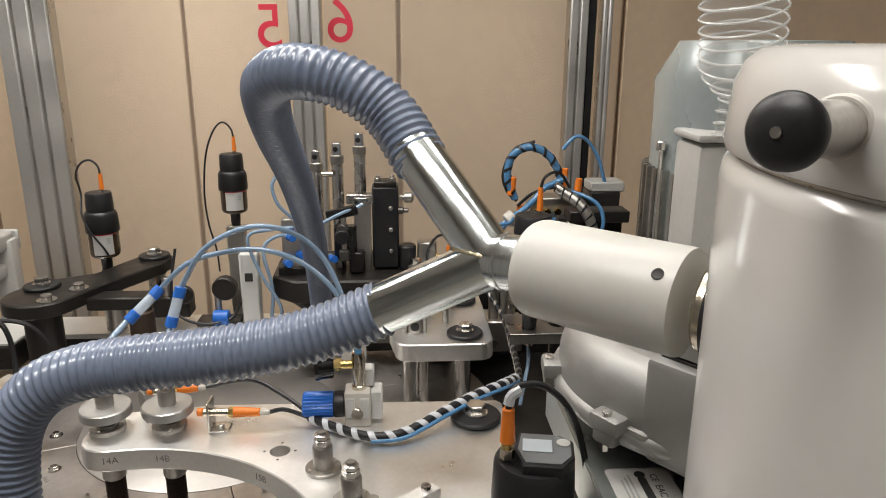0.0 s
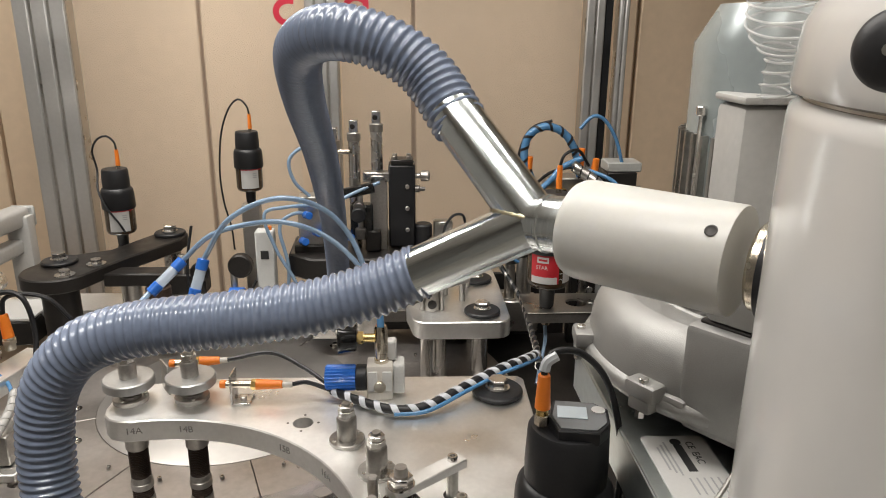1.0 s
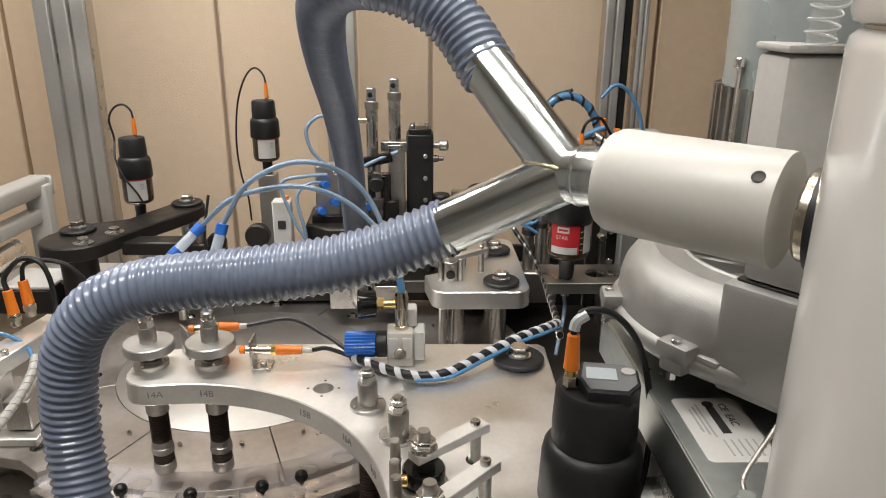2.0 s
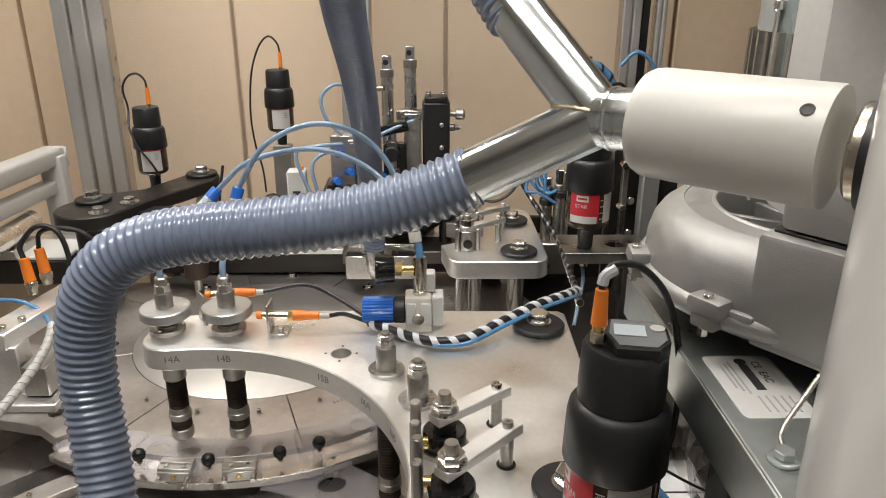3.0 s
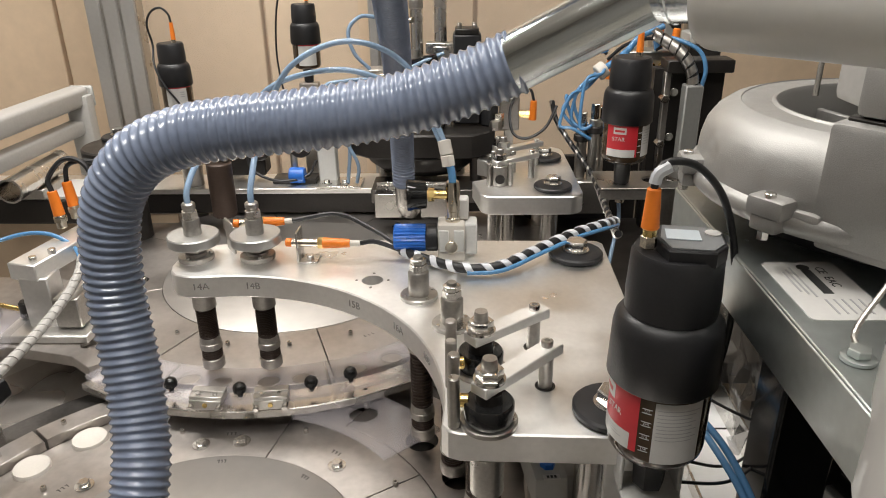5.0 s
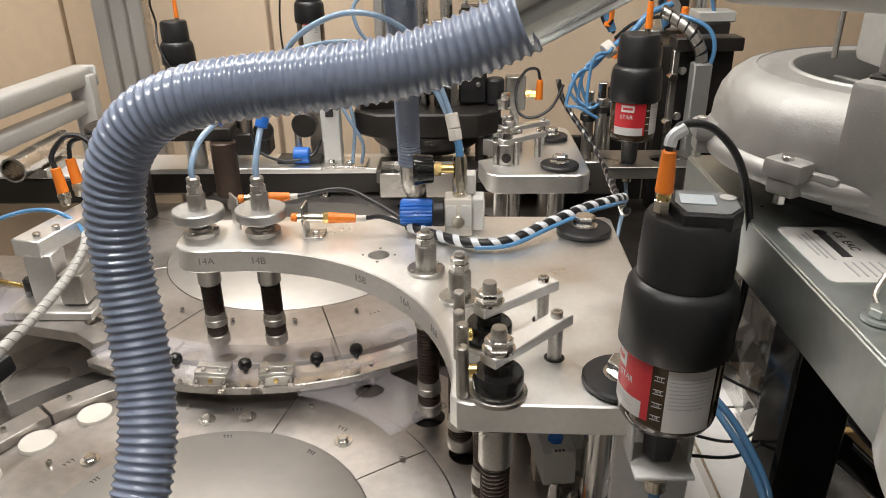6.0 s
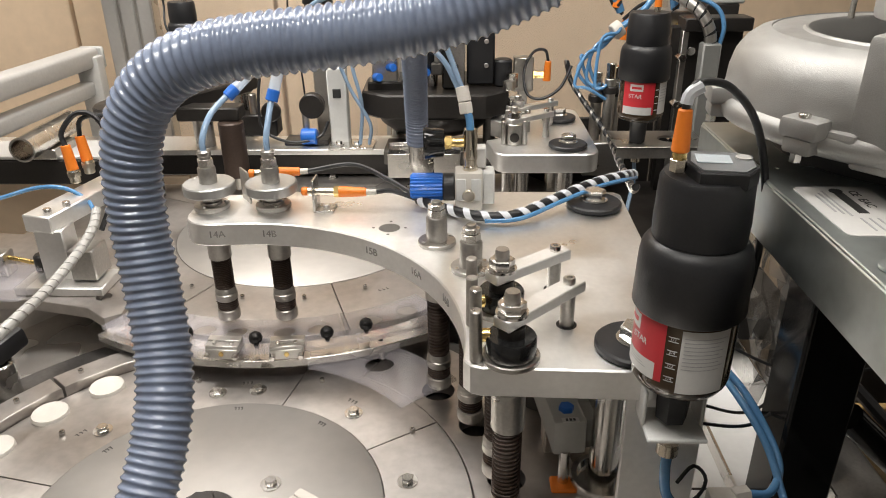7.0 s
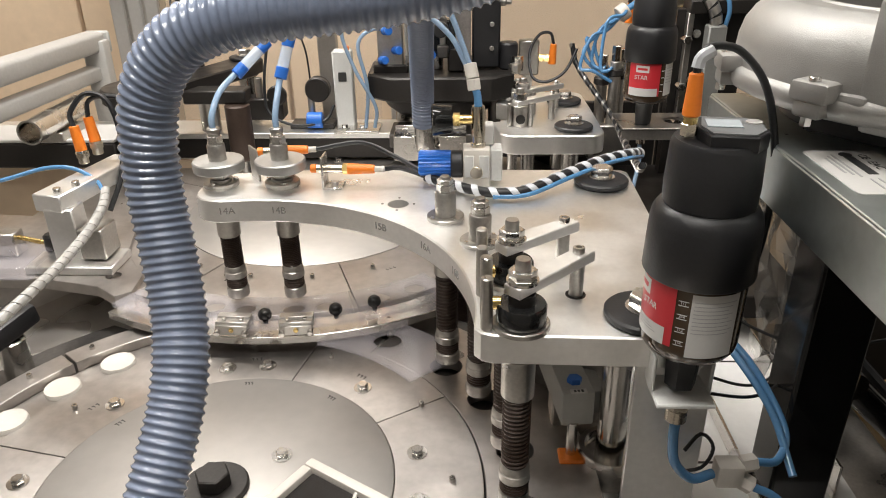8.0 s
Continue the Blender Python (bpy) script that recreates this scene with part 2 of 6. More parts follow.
WHEEL = mat("grey_zinc_wheel", (0.52, 0.52, 0.51), 0.42, 0.9, 0.08, 40, 0.04)
CHUTE = mat("bright_sheet_steel", (0.80, 0.77, 0.73), 0.24, 1.0, 0.10, 8, 0.05)
SATIN = mat("satin_steel", (0.60, 0.58, 0.555), 0.34, 1.0, 0.10, 60, 0.04)
PANEL = mat("dark_grey_panel", (0.16, 0.165, 0.17), 0.4, 0.0, 0.06, 60, 0.0)
ENGRAVE = mat("stamped_ink", (0.07, 0.065, 0.06), 0.6, 0.0, 0.1, 60, 0.0)
# white that stands in for bright reflections on the steel drip tray
TRAYGLARE = mat("tray_reflected_white", (0.80, 0.80, 0.79), 0.16, 0.0, 0.05, 20, 0.02, coat=0.4)
# floor tile's yellow lighting, put into the colour
LITFLOOR = mat("yellow_lit_floor_tone", (0.36, 0.235, 0.10), 0.22, 0.0, 0.15, 20, 0.02, coat=0.4)
FOAM = mat("black_foam", (0.018, 0.015, 0.013), 0.9, 0.0, 0.5, 300, 0.6)
SCREEN = mat("pale_display", (0.50, 0.56, 0.60), 0.15, 0.0, 0.03, 60, 0.0)


def clear(name, color, rough, alpha, ior=1.45):
    """Thin clear plastic: mostly see-through, with a true gloss."""
    m = bpy.data.materials.new(name)
    m.use_nodes = True
    N, L = m.node_tree.nodes, m.node_tree.links
    p = N["Principled BSDF"]
    p.inputs["Base Color"].default_value = (*color, 1)
    p.inputs["Roughness"].default_value = rough
    p.inputs["Alpha"].default_value = alpha
    p.inputs["IOR"].default_value = ior
    p.inputs["Coat Weight"].default_value = 0.8
    p.inputs["Coat Roughness"].default_value = 0.05
    return m


ACRYLIC = clear("clear_acrylic", (0.56, 0.53, 0.57), 0.08, 0.24)
PVC = clear("clear_pvc_duct", (0.75, 0.75, 0.74), 0.08, 0.22)
PVCRIB = clear("clear_pvc_rib", (0.85, 0.85, 0.84), 0.06, 0.6)
EMIT = bpy.data.materials.new("lamp_diffuser")
EMIT.use_nodes = True
EMIT.node_tree.nodes["Principled BSDF"].inputs["Emission Color"].default_value = (1.0, 0.94, 0.86, 1)
EMIT.node_tree.nodes["Principled BSDF"].inputs["Emission Strength"].default_value = 7.0

# ---- the room and its setting ----
solo("floor", box(B(), (-0.2, 0.6, -0.05), (4.4, 5.2, 0.1)), FLOORM, "pale tiled workshop floor", "floor", kind="structure")
solo("ceiling", box(B(), (-0.2, 0.6, 2.8), (4.4, 5.2, 0.1)), CEIL, "plain pale workshop ceiling", "ceiling", kind="structure")
# three unseen walls, added to close the room and hold down bounced light
solo("wall_west", box(B(), (-2.35, 0.6, 1.375), (0.1, 5.2, 2.75)), ROOM, "unseen plain grey side wall, added to close the room", "wall", kind="structure")
solo("wall_east", box(B(), (1.95, 0.6, 1.375), (0.1, 5.2, 2.75)), ROOM, "unseen plain grey side wall, added to close the room", "wall", kind="structure")
solo("wall_south", box(B(), (-0.2, -1.95, 1.375), (4.2, 0.1, 2.75)), ROOM, "unseen plain grey wall behind the camera, added to close the room", "wall", kind="structure")
WY = 2.5
wall_n = solo("wall_north", box(B(), (-0.2, WY + 0.09, 1.375), (4.2, 0.1, 2.75)), WALL, "backing of beige panels behind the machine", "wall", kind="structure")
seams = [-2.25, -1.235, -0.585, 0.075, 0.79, 1.85]
for a, b in zip(seams, seams[1:]):
    part("panel", box(B(), ((a + b) / 2, WY + 0.02, 1.375), (b - a - 0.012, 0.04, 2.7), bev=0.004), WALL, wall_n)
for lx, ly, watts in LAMPS:
    l = thing("ceiling_light", (lx, ly, 2.69), "long white fluorescent ceiling light", "ceiling light", "ceiling lights")
    part("housing", box(B(), (lx, ly, 2.72), (1.24, 0.30, 0.055), bev=0.006), LIGHTGRAY, l)
    part("diffuser", box(B(), (lx, ly, 2.685), (1.18, 0.25, 0.014), bev=0.004), EMIT, l)


# ---- enclosure posts ----
def profile_post(x, y, w, d, z0=0.0, z1=2.74, horizontal=None):
    """Slotted aluminium profile: four corner rails and a core, with open grooves between."""
    p = thing("profile_post", (x, y, z0), "upright slotted aluminium profile of the enclosure", "post", "enclosure posts", kind="structure")
    h = z1 - z0
    n = 2 if w < 0.075 else 3
    for k in range(n):
        cx = x - w / 2 + w * (k + 0.5) / n
        rw = w / n * 0.82
        part("rail", box(B(), (cx, y, z0 + h / 2), (rw, d, h), bev=0.0035), PROFILE, p)
    part("core", box(B(), (x, y, z0 + h / 2), (w * 0.96, d * 0.72, h)), DULL, p)
    return p


profile_post(-0.908, 2.2, 0.143, 0.06)
profile_post(-0.176, 2.2, 0.09, 0.06)
profile_post(0.568, 2.2, 0.055, 0.06)
profile_post(0.648, 2.2, 0.03, 0.05)
solo("door_gap_seal", box(B(), (0.61, 2.21, 1.37), (0.022, 0.03, 2.7), bev=0.003), BLACK, "black rubber seal between the enclosure posts", "seal", kind="structure")
solo("window_1", box(B(), (-0.55, 2.215, 1.45), (0.6, 0.004, 2.2)), clear("clear_pane", (0.8, 0.78, 0.74), 0.03, 0.05), "clear pane of the enclosure door", "window", kind="structure").visible_shadow = False
sign5 = letters("5", 0.165, Matrix.Translation((-0.276, 2.209, 1.668)) @ Euler((radians(90), 0, 0)).to_matrix().to_4x4(), REDNUM, None, "door_number", 0.0006, True)
tagged(sign5, "red number 5 seen from behind on the clear door", "sign", "door numbers")
sign6 = letters("6", 0.165, Matrix.Translation((-0.083, 2.209, 1.683)) @ Euler((radians(90), 0, 0)).to_matrix().to_4x4(), REDNUM, None, "door_number", 0.0006, True)
tagged(sign6, "red number 6 seen from behind on the clear door", "sign", "door numbers")
solo("window_2", box(B(), (0.205, 2.215, 1.45), (0.665, 0.004, 2.2)), bpy.data.materials["clear_pane"], "clear pane of the enclosure door", "window", kind="structure").visible_shadow = False

# ---- machine base and discs ----
AX, AY, AZ = -0.268, 0.73, 0.90
BX, BY, BZ = -0.29, 1.41, 0.935
solo("machine_bed", box(B(), (-0.2, 1.1, 0.66), (1.5, 1.75, 0.30), bev=0.01), DULL, "wide steel machine bed under the turning discs", "machine bed", kind="structure")


def hexbolt_local():
    b = thing("hex_bolt", (0, 0, 0), "zinc hexagon bolt with a round washer", "bolt", "disc bolts")
    part("washer", lathe(B(), [(0.0045, 0), (0.0115, 0), (0.0115, 0.0015), (0.0045, 0.0015)], seg=24), STEEL, b)
    part("head", hexa(B(), (0, 0, 0.0015), 0.0068, 0.006), STEEL, b)
    return b


def disc(name, cx, cy, z, r_in, r_out, seams, label):
    d = thing(name, (cx, cy, z - 0.04), label, "rotary disc")
    part("hub_plate", lathe(B(), [(0.0, z - 0.03), (r_in, z - 0.03), (r_in, z + 0.0006), (r_in - 0.0015, z + 0.0016), (0.0, z + 0.0016)], Matrix.Translation((cx, cy, 0)), 96), PALE, d)
    gap = 0.12
    for a, b in zip(seams, seams[1:] + [seams[0] + 360]):
        part("segment", sector(B(), cx, cy, r_in + 0.0005, r_out, a + gap, b - gap, z - 0.022, z, 18, bev=0.0006), DISC, d)
    return d


disc_a = disc("front_disc", AX, AY, AZ, 0.190, 0.286, [33, 78, 123, 168, 213, 258, 303, 348], "round brushed steel disc bolted in segments")
bolt = hexbolt_local()
bolt.matrix_basis = pose(AX + 0.218, AY, AZ)
for k, a in enumerate([14, 52, 90, 104, 142, 180, 194, 232, 270, 284, 322]):
    copy_thing(bolt, pose(AX + 0.218 * math.cos(radians(a)), AY + 0.218 * math.sin(radians(a)), AZ, 0, 0, a * 7))
bolt.matrix_basis = pose(AX + 0.218 * math.cos(radians(0)), AY - 0.02, AZ)
copy_thing(bolt, pose(AX + 0.06, AY + 0.045, AZ + 0.0016))
copy_thing(bolt, pose(AX - 0.12, AY - 0.06, AZ + 0.0016))


def screw_local():
    s = thing("cap_screw", (0, 0, 0), "small steel socket cap screw", "screw", "cap screws")
    part("head", lathe(B(), [(0.0036, 0), (0.0036, 0.0052), (0.003, 0.006), (0.0018, 0.006), (0.0018, 0.003), (0.0, 0.003)], seg=16), STEEL, s)
    return s


screw = screw_local()
screw.matrix_basis = pose(AX + 0.252, AY + 0.01, AZ)
for a in (33, 71, 110, 150, 205, 250, 300):
    copy_thing(screw, pose(AX + 0.252 * math.cos(radians(a)), AY + 0.252 * math.sin(radians(a)), AZ))


def black_bolt(cx, cy, z, r, label):
    b = thing("centre_bolt", (cx, cy, z), label, "bolt", "centre bolts")
    part("washer", lathe(B(), [(0.004, z), (r, z), (r, z + 0.004), (r - 0.002, z + 0.006), (0.004, z + 0.006)], Matrix.Translation((cx, cy, 0)), 32), BLACKOX, b)
    part("head", hexa(B(), (cx, cy, z + 0.006), r * 0.52, 0.017, rim=0.0015), BLACKOX, b)


black_bolt(AX, AY - 0.006, AZ + 0.0016, 0.036, "large black hexagon bolt at the disc's centre")
disc_b = disc("rear_disc", BX, BY, BZ, 0.238, 0.388, [20, 65, 110, 155, 200, 245, 290, 335], "round brushed steel disc with a polished middle")
black_bolt(BX + 0.01, BY - 0.03, BZ + 0.0016, 0.034, "large black hexagon bolt at the disc's centre")
for a in (190, 215, 240, 253, 260, 280, 300, 325, 350, 20, 50, 90, 130):
    copy_thing(bolt if a % 20 else screw, pose(BX + 0.278 * math.cos(radians(a)), BY + 0.278 * math.sin(radians(a)), BZ, 0, 0, a * 3))
solo("rear_table", sector(B(), BX, BY, 0.392, 0.56, -25, 212, 0.86, 0.918, 60, bev=0.001), DISC, "steel table plate round the rear disc", "table plate", kind="structure")

# ring track with clear covers
ring = thing("ring_track", (BX, BY - 0.43, 0.90), "curved steel track with clear acrylic covers round the rear disc", "track")
part("track", sector(B(), BX, BY, 0.392, 0.438, 238, 308, 0.918, 0.930, 60, bev=0.001), STEEL, ring)
for a0, a1 in ((239, 254), (254.3, 271), (271.3, 288.5), (288.8, 309)):
    part("cover", sector(B(), BX, BY, 0.354, 0.434, a0, a1, BZ + 0.003, BZ + 0.010, 14, bev=0.001, holes=[(BX + 0.385 * math.cos(radians(a0 + (a1 - a0) * f)), BY + 0.385 * math.sin(radians(a0 + (a1 - a0) * f)), 0.017) for f in (0.3, 0.72)]), ACRYLIC, ring, "clear acrylic cover").visible_shadow = False
for kx, ky in ((-0.376, 1.004), (-0.277, 0.992), (-0.182, 1.007), (-0.131, 1.029), (-0.44, 1.03)):
    part("knob", lathe(B(), [(0.003, 0.940), (0.004, 0.947), (0.0085, 0.950), (0.0095, 0.955), (0.008, 0.960), (0.004, 0.963), (0, 0.963)], Matrix.Translation((kx, ky, 0)), 20), GLOSSBLACK, ring, "glossy black knob")
for hx, hy, ha in ((-0.318, 0.982, -3), (-0.232, 0.983, 6)):
    m = Matrix.Translation((hx, hy, 0.943)) @ Euler((0, 0, radians(ha))).to_matrix().to_4x4()
    h = part("latch", box(B(), (0, 0.002, 0.005), (0.046, 0.022, 0.010), m, 0.001), SATIN, ring)
    part("latch_plate", box(B(), (0, 0.008, 0.0112), (0.046, 0.012, 0.003), m, 0.0006), SATIN, h)
    part("latch_face", box(B(), (0, -0.010, -0.001), (0.044, 0.005, 0.014), m, 0.001), SATIN, h)
    part("brass_stud", cyl(B(), m @ Vector((0, -0.0125, 0.0)), m @ Vector((0, -0.0145, 0.0)), 0.0034, seg=14, ch=0.0005), BRASS, h)
    for s in (-0.019, 0.019):
        part("pin", cyl(B(), m @ Vector((s, -0.019, -0.003)), m @ Vector((s, -0.006, -0.001)), 0.0042, seg=14, ch=0.001), STEEL, h)
        part("screw", cyl(B(), m @ Vector((s * 0.62, -0.003, 0.010)), m @ Vector((s * 0.62, -0.003, 0.0135)), 0.0030, seg=12, ch=0.0005), STEEL, h)

# outer guide of the front disc, cream caps, pocket plates
guide = thing("outer_guide", (AX, AY, AZ - 0.02), "curved steel guide rail round the front disc", "guide rail")
for a0, a1 in ((112, 141), (141.6, 168), (168.6, 200)):
    part("guide_segment", sector(B(), AX, AY, 0.327, 0.362, a0, a1, AZ - 0.02, AZ + 0.012, 12, bev=0.001), DISC, guide)
for a in (122, 136, 150, 163):
    copy_thing(screw, pose(AX + 0.345 * math.cos(radians(a)), AY + 0.345 * math.sin(radians(a)), AZ + 0.012))
for a in (119, 133, 147, 161, 175):
    solo("cream_cap", lathe(B(), [(0.0, -0.012), (0.021, -0.012), (0.0225, -0.010), (0.0225, 0.004), (0.0215, 0.006), (0.018, 0.0045), (0.0, 0.0045)], Matrix.Translation((AX + 0.303 * math.cos(radians(a)), AY + 0.303 * math.sin(radians(a)), AZ - 0.002)), 36), CREAM, "round cream plastic cap in the disc's pocket", "cap", "cream caps")
solo("pocket_plate", sector(B(), AX, AY, 0.2865, 0.3255, 62.3, 206, AZ - 0.022, AZ - 0.002, 40, bev=0.0006), DISC, "curved steel plate holding the cream caps", "plate")
solo("pocket_plate", sector(B(), AX, AY, 0.288, 0.41, -40, 62, AZ - 0.022, AZ - 0.002, 40, bev=0.0008, holes=[(AX + 0.328 * math.cos(radians(a)), AY + 0.328 * math.sin(radians(a)), 0.022) for a in (-20, -5, 11, 28, 43)]), DISC, "curved aluminium plate with round pockets", "plate")
solo("disc_tray", lathe(B(), [(0.0, AZ - 0.05), (0.46, AZ - 0.05), (0.46, AZ - 0.028), (0.0, AZ - 0.028)], Matrix.Translation((AX, AY, 0)), 96), DARKSTEEL, "dark steel tray under the front disc", "tray", kind="structure")
cov = thing("clear_guard", (-0.08, 0.975, AZ), "clear acrylic guard plate over the transfer point", "guard")
part("plate", sector(B(), AX, AY, 0.255, 0.345, 40, 76, AZ + 0.014, AZ + 0.020, 12, bev=0.0008, holes=[(AX + 0.30 * math.cos(radians(58)), AY + 0.30 * math.sin(radians(58)), 0.02)]), ACRYLIC, cov).visible_shadow = False
for a in (44, 62, 74):
    part("standoff", cyl(B(), (AX + 0.335 * math.cos(radians(a)), AY + 0.335 * math.sin(radians(a)), AZ - 0.003), (AX + 0.335 * math.cos(radians(a)), AY + 0.335 * math.sin(radians(a)), AZ + 0.03), 0.004, seg=12, ch=0.001), DULL, cov)

# stamped marks on the discs, too small to read
for cx, cy, z, d, r, angles in ((AX, AY, AZ, disc_a, 0.235, (52, 90, 142, 180)), (AX, AY, AZ + 0.0016, disc_a, 0.178, (52, 90, 142)), (BX, BY, BZ, disc_b, 0.296, (215, 250, 300, 325))):
    for a in angles:
        for k in range(3):
            aa = radians(a + 3.2 + 1.3 * k)
            m = Matrix.Translation((cx + r * math.cos(aa), cy + r * math.sin(aa), z)) @ Euler((0, 0, aa)).to_matrix().to_4x4()
            part("stamped_mark", box(B(), (0, 0, 0.0002), (0.006 - 0.001 * (k % 2), 0.0012, 0.0004), m), ENGRAVE, d)
            part("stamped_mark", box(B(), (0.0022, 0.0012, 0.0002), (0.0012, 0.0022, 0.0004), m), ENGRAVE, d)
# dowel heads on the table plate round the rear disc
for a in (-12, 8, 28, 48, 68, 88, 108, 128, 150, 172, 195):
    copy_thing(screw, pose(BX + 0.405 * math.cos(radians(a)), BY + 0.405 * math.sin(radians(a)), 0.918))

# ---- the press plate ----
PB, PT = 1.087, 1.118
plate = thing("press_plate", (0.1, 0.95, PB), "thick milled aluminium press plate with a curved arm", "plate")
outline = [(0.012, 0.694), (0.022, 0.690), (0.205, 0.684), (0.214, 0.692), (0.222, 1.105), (0.214, 1.115), (0.04, 1.118), (-0.2, 1.122)]
outline += [(-0.325, 1.106), (-0.343, 1.099), (-0.354, 1.086), (-0.358, 1.070), (-0.358, 1.036), (-0.354, 1.020), (-0.344, 1.008), (-0.330, 1.0025)]
outline += arc(AX, AY, 0.2755, 100, 1, 36) + [(0.006, 0.702)]
HOLE = (-0.087, 0.991, 0.0135)
part("plate_body", prism(B(), outline, PB, PT, [HOLE], bev=0.0016), ALU, plate, smooth=30)
for hx, hy in ((-0.021, -0.0), (0.021, 0.0), (0.0, 0.021), (0.0, -0.021)):
    part("screw_hole", lathe(B(), [(0.0, 0), (0.0018, 0), (0.0018, 0.0003), (0, 0.0003)], Matrix.Translation((HOLE[0] + hx * 0.95, HOLE[1] + hy * 0.95, PT)), 10), DARKSTEEL, plate)
for txt, a in (("14A", 99), ("14B", 85), ("15B", 54), ("16A", 37), ("16B", 22)):
    p = Vector((AX + 0.2752 * math.cos(radians(a)), AY + 0.2752 * math.sin(radians(a)), (PB + PT) / 2 + 0.001))
    m = Matrix.Translation(p) @ Euler((radians(90), 0, radians(a - 90))).to_matrix().to_4x4()
    letters(txt, 0.0130, m, STAMP, plate, "stamped_number")


def plunger(x, y, zb, zt, label):
    """Spring plunger: collar, coil sleeve and knurled foot."""
    p = thing("spring_plunger", (x, y, zb), label, "plunger", "spring plungers")
    T = Matrix.Translation((x, y, 0))
    part("upper_collar", lathe(B(), [(0.0135, zt - 0.044), (0.0158, zt - 0.042), (0.0158, zt), (0.0, zt)], T, 28), DULL, p)
    part("sleeve", lathe(B(), [(0.0122, zb + 0.04), (0.0122, zt - 0.02)], T, 24), BROWN, p)
    bm = B()
    n = 17
    z0, z1 = zb + 0.049, zt - 0.044
    pts = [(x + 0.0128 * math.cos(2 * math.pi * k / 12), y + 0.0128 * math.sin(2 * math.pi * k / 12), z0 + (z1 - z0) * k / (12 * n)) for k in range(12 * n + 1)]
    tube(bm, pts, 0.0011, 0.003, 6)
    part("spring", bm, BROWN, p)
    part("foot", lathe(B(), [(0.0, zb), (0.0150, zb), (0.0158, zb + 0.0015), (0.0158, zb + 0.014), (0.0145, zb + 0.0155), (0.0, zb + 0.0155)], T, 28), DULL, p)
    part("knurl", lathe(B(), [(0.0135, zb + 0.015)] + [(0.0135 + 0.0012 * (n % 2), zb + 0.016 + 0.0017 * n) for n in range(9)] + [(0.0135, zb + 0.031)], T, 24), BROWN, p)
    part("foot_ring", lathe(B(), [(0.0, zb + 0.030), (0.0145, zb + 0.030), (0.0158, zb + 0.0315), (0.0158, zb + 0.040), (0.0148, zb + 0.041), (0.0148, zb + 0.046), (0.0125, zb + 0.049), (0.0, zb + 0.049)], T, 28), DULL, p)


for x, y, zb in ((-0.333, 1.060, 0.948), (-0.250, 1.062, 0.948), (-0.026, 0.946, 0.915), (0.014, 0.878, 0.915), (0.042, 0.789, 0.912), (0.047, 0.704, 0.912)):
    plunger(x, y, zb, PB, "brown spring plunger with steel collars under the plate")


def valve_head(x, y, tilt):
    v = thing("suction_cup_unit", (x, y, PT), "round aluminium suction head with a steel air fitting", "suction unit", "suction units")
    T = Matrix.Translation((x, y, PT))
    part("flange", lathe(B(), [(0.0, 0), (0.0235, 0), (0.0235, 0.005), (0.0225, 0.006), (0.0145, 0.006), (0.0145, 0.010), (0.0, 0.010)], T, 32), DULL, v)
    for k in range(3):
        a = 2.1 * k + tilt
        part("screw", cyl(B(), T @ Vector((0.019 * math.cos(a), 0.019 * math.sin(a), 0.006)), T @ Vector((0.019 * math.cos(a), 0.019 * math.sin(a), 0.009)), 0.003, seg=12), STEEL, v)
    part("neck", lathe(B(), [(0.010, 0.008), (0.010, 0.011), (0.0130, 0.012), (0.0130, 0.018), (0.009, 0.020), (0.009, 0.026)], T, 6), DULL, v)
    part("wheel", lathe(B(), [(0.0, 0.022), (0.0325, 0.022), (0.034, 0.0235), (0.034, 0.0345), (0.0325, 0.036), (0.0, 0.036)], T, 48), WHEEL, v)
    part("fitting", lathe(B(), [(0.0, 0.034), (0.0118, 0.034), (0.0118, 0.056), (0.0105, 0.058), (0.0, 0.058)], T, 24), DULL, v)
    part("fitting_nut", hexa(B(), (x, y, PT + 0.058), 0.0105, 0.011), STEEL, v)
    part("push_ring", lathe(B(), [(0.0, 0.069), (0.0078, 0.069), (0.0078, 0.072), (0.0088, 0.073), (0.0088, 0.078), (0.007, 0.080), (0.0, 0.080)], T, 20), DULL, v)


valve_head(-0.333, 1.060, 0.3)
valve_head(-0.250, 1.062, 0.9)


def air_line(pts, r, material, label, name="air_line"):
    return solo(name, tube(B(), pts, r, 0.006, 10), material, label, "air line", "air lines")


air_line([(-0.333, 1.060, 1.195), (-0.333, 1.062, 1.212), (-0.326, 1.085, 1.238), (-0.312, 1.12, 1.255)], 0.0042, PALEBLUE, "clear blue air line on a suction head")
air_line([(-0.250, 1.062, 1.195), (-0.250, 1.064, 1.212), (-0.248, 1.08, 1.236), (-0.246, 1.095, 1.255)], 0.0042, PALEBLUE, "clear blue air line on a suction head")


def inline_filter(p0, p1):
    f = thing("inline_filter", p0, "clear inline air filter with bright blue ends", "air filter", "inline filters")
    a, b = Vector(p0), Vector(p1)
    part("body", cyl(B(), a.lerp(b, 0.25), a.lerp(b, 0.75), 0.0075, seg=20, ch=0.001), clear("filter_body_plastic", (0.75, 0.85, 0.95), 0.1, 0.55), f)
    part("end_cap", cyl(B(), a, a.lerp(b, 0.27), 0.0082, seg=20, ch=0.001), BLUE, f)
    part("end_cap", cyl(B(), a.lerp(b, 0.73), b, 0.0082, seg=20, ch=0.001), BLUE, f)


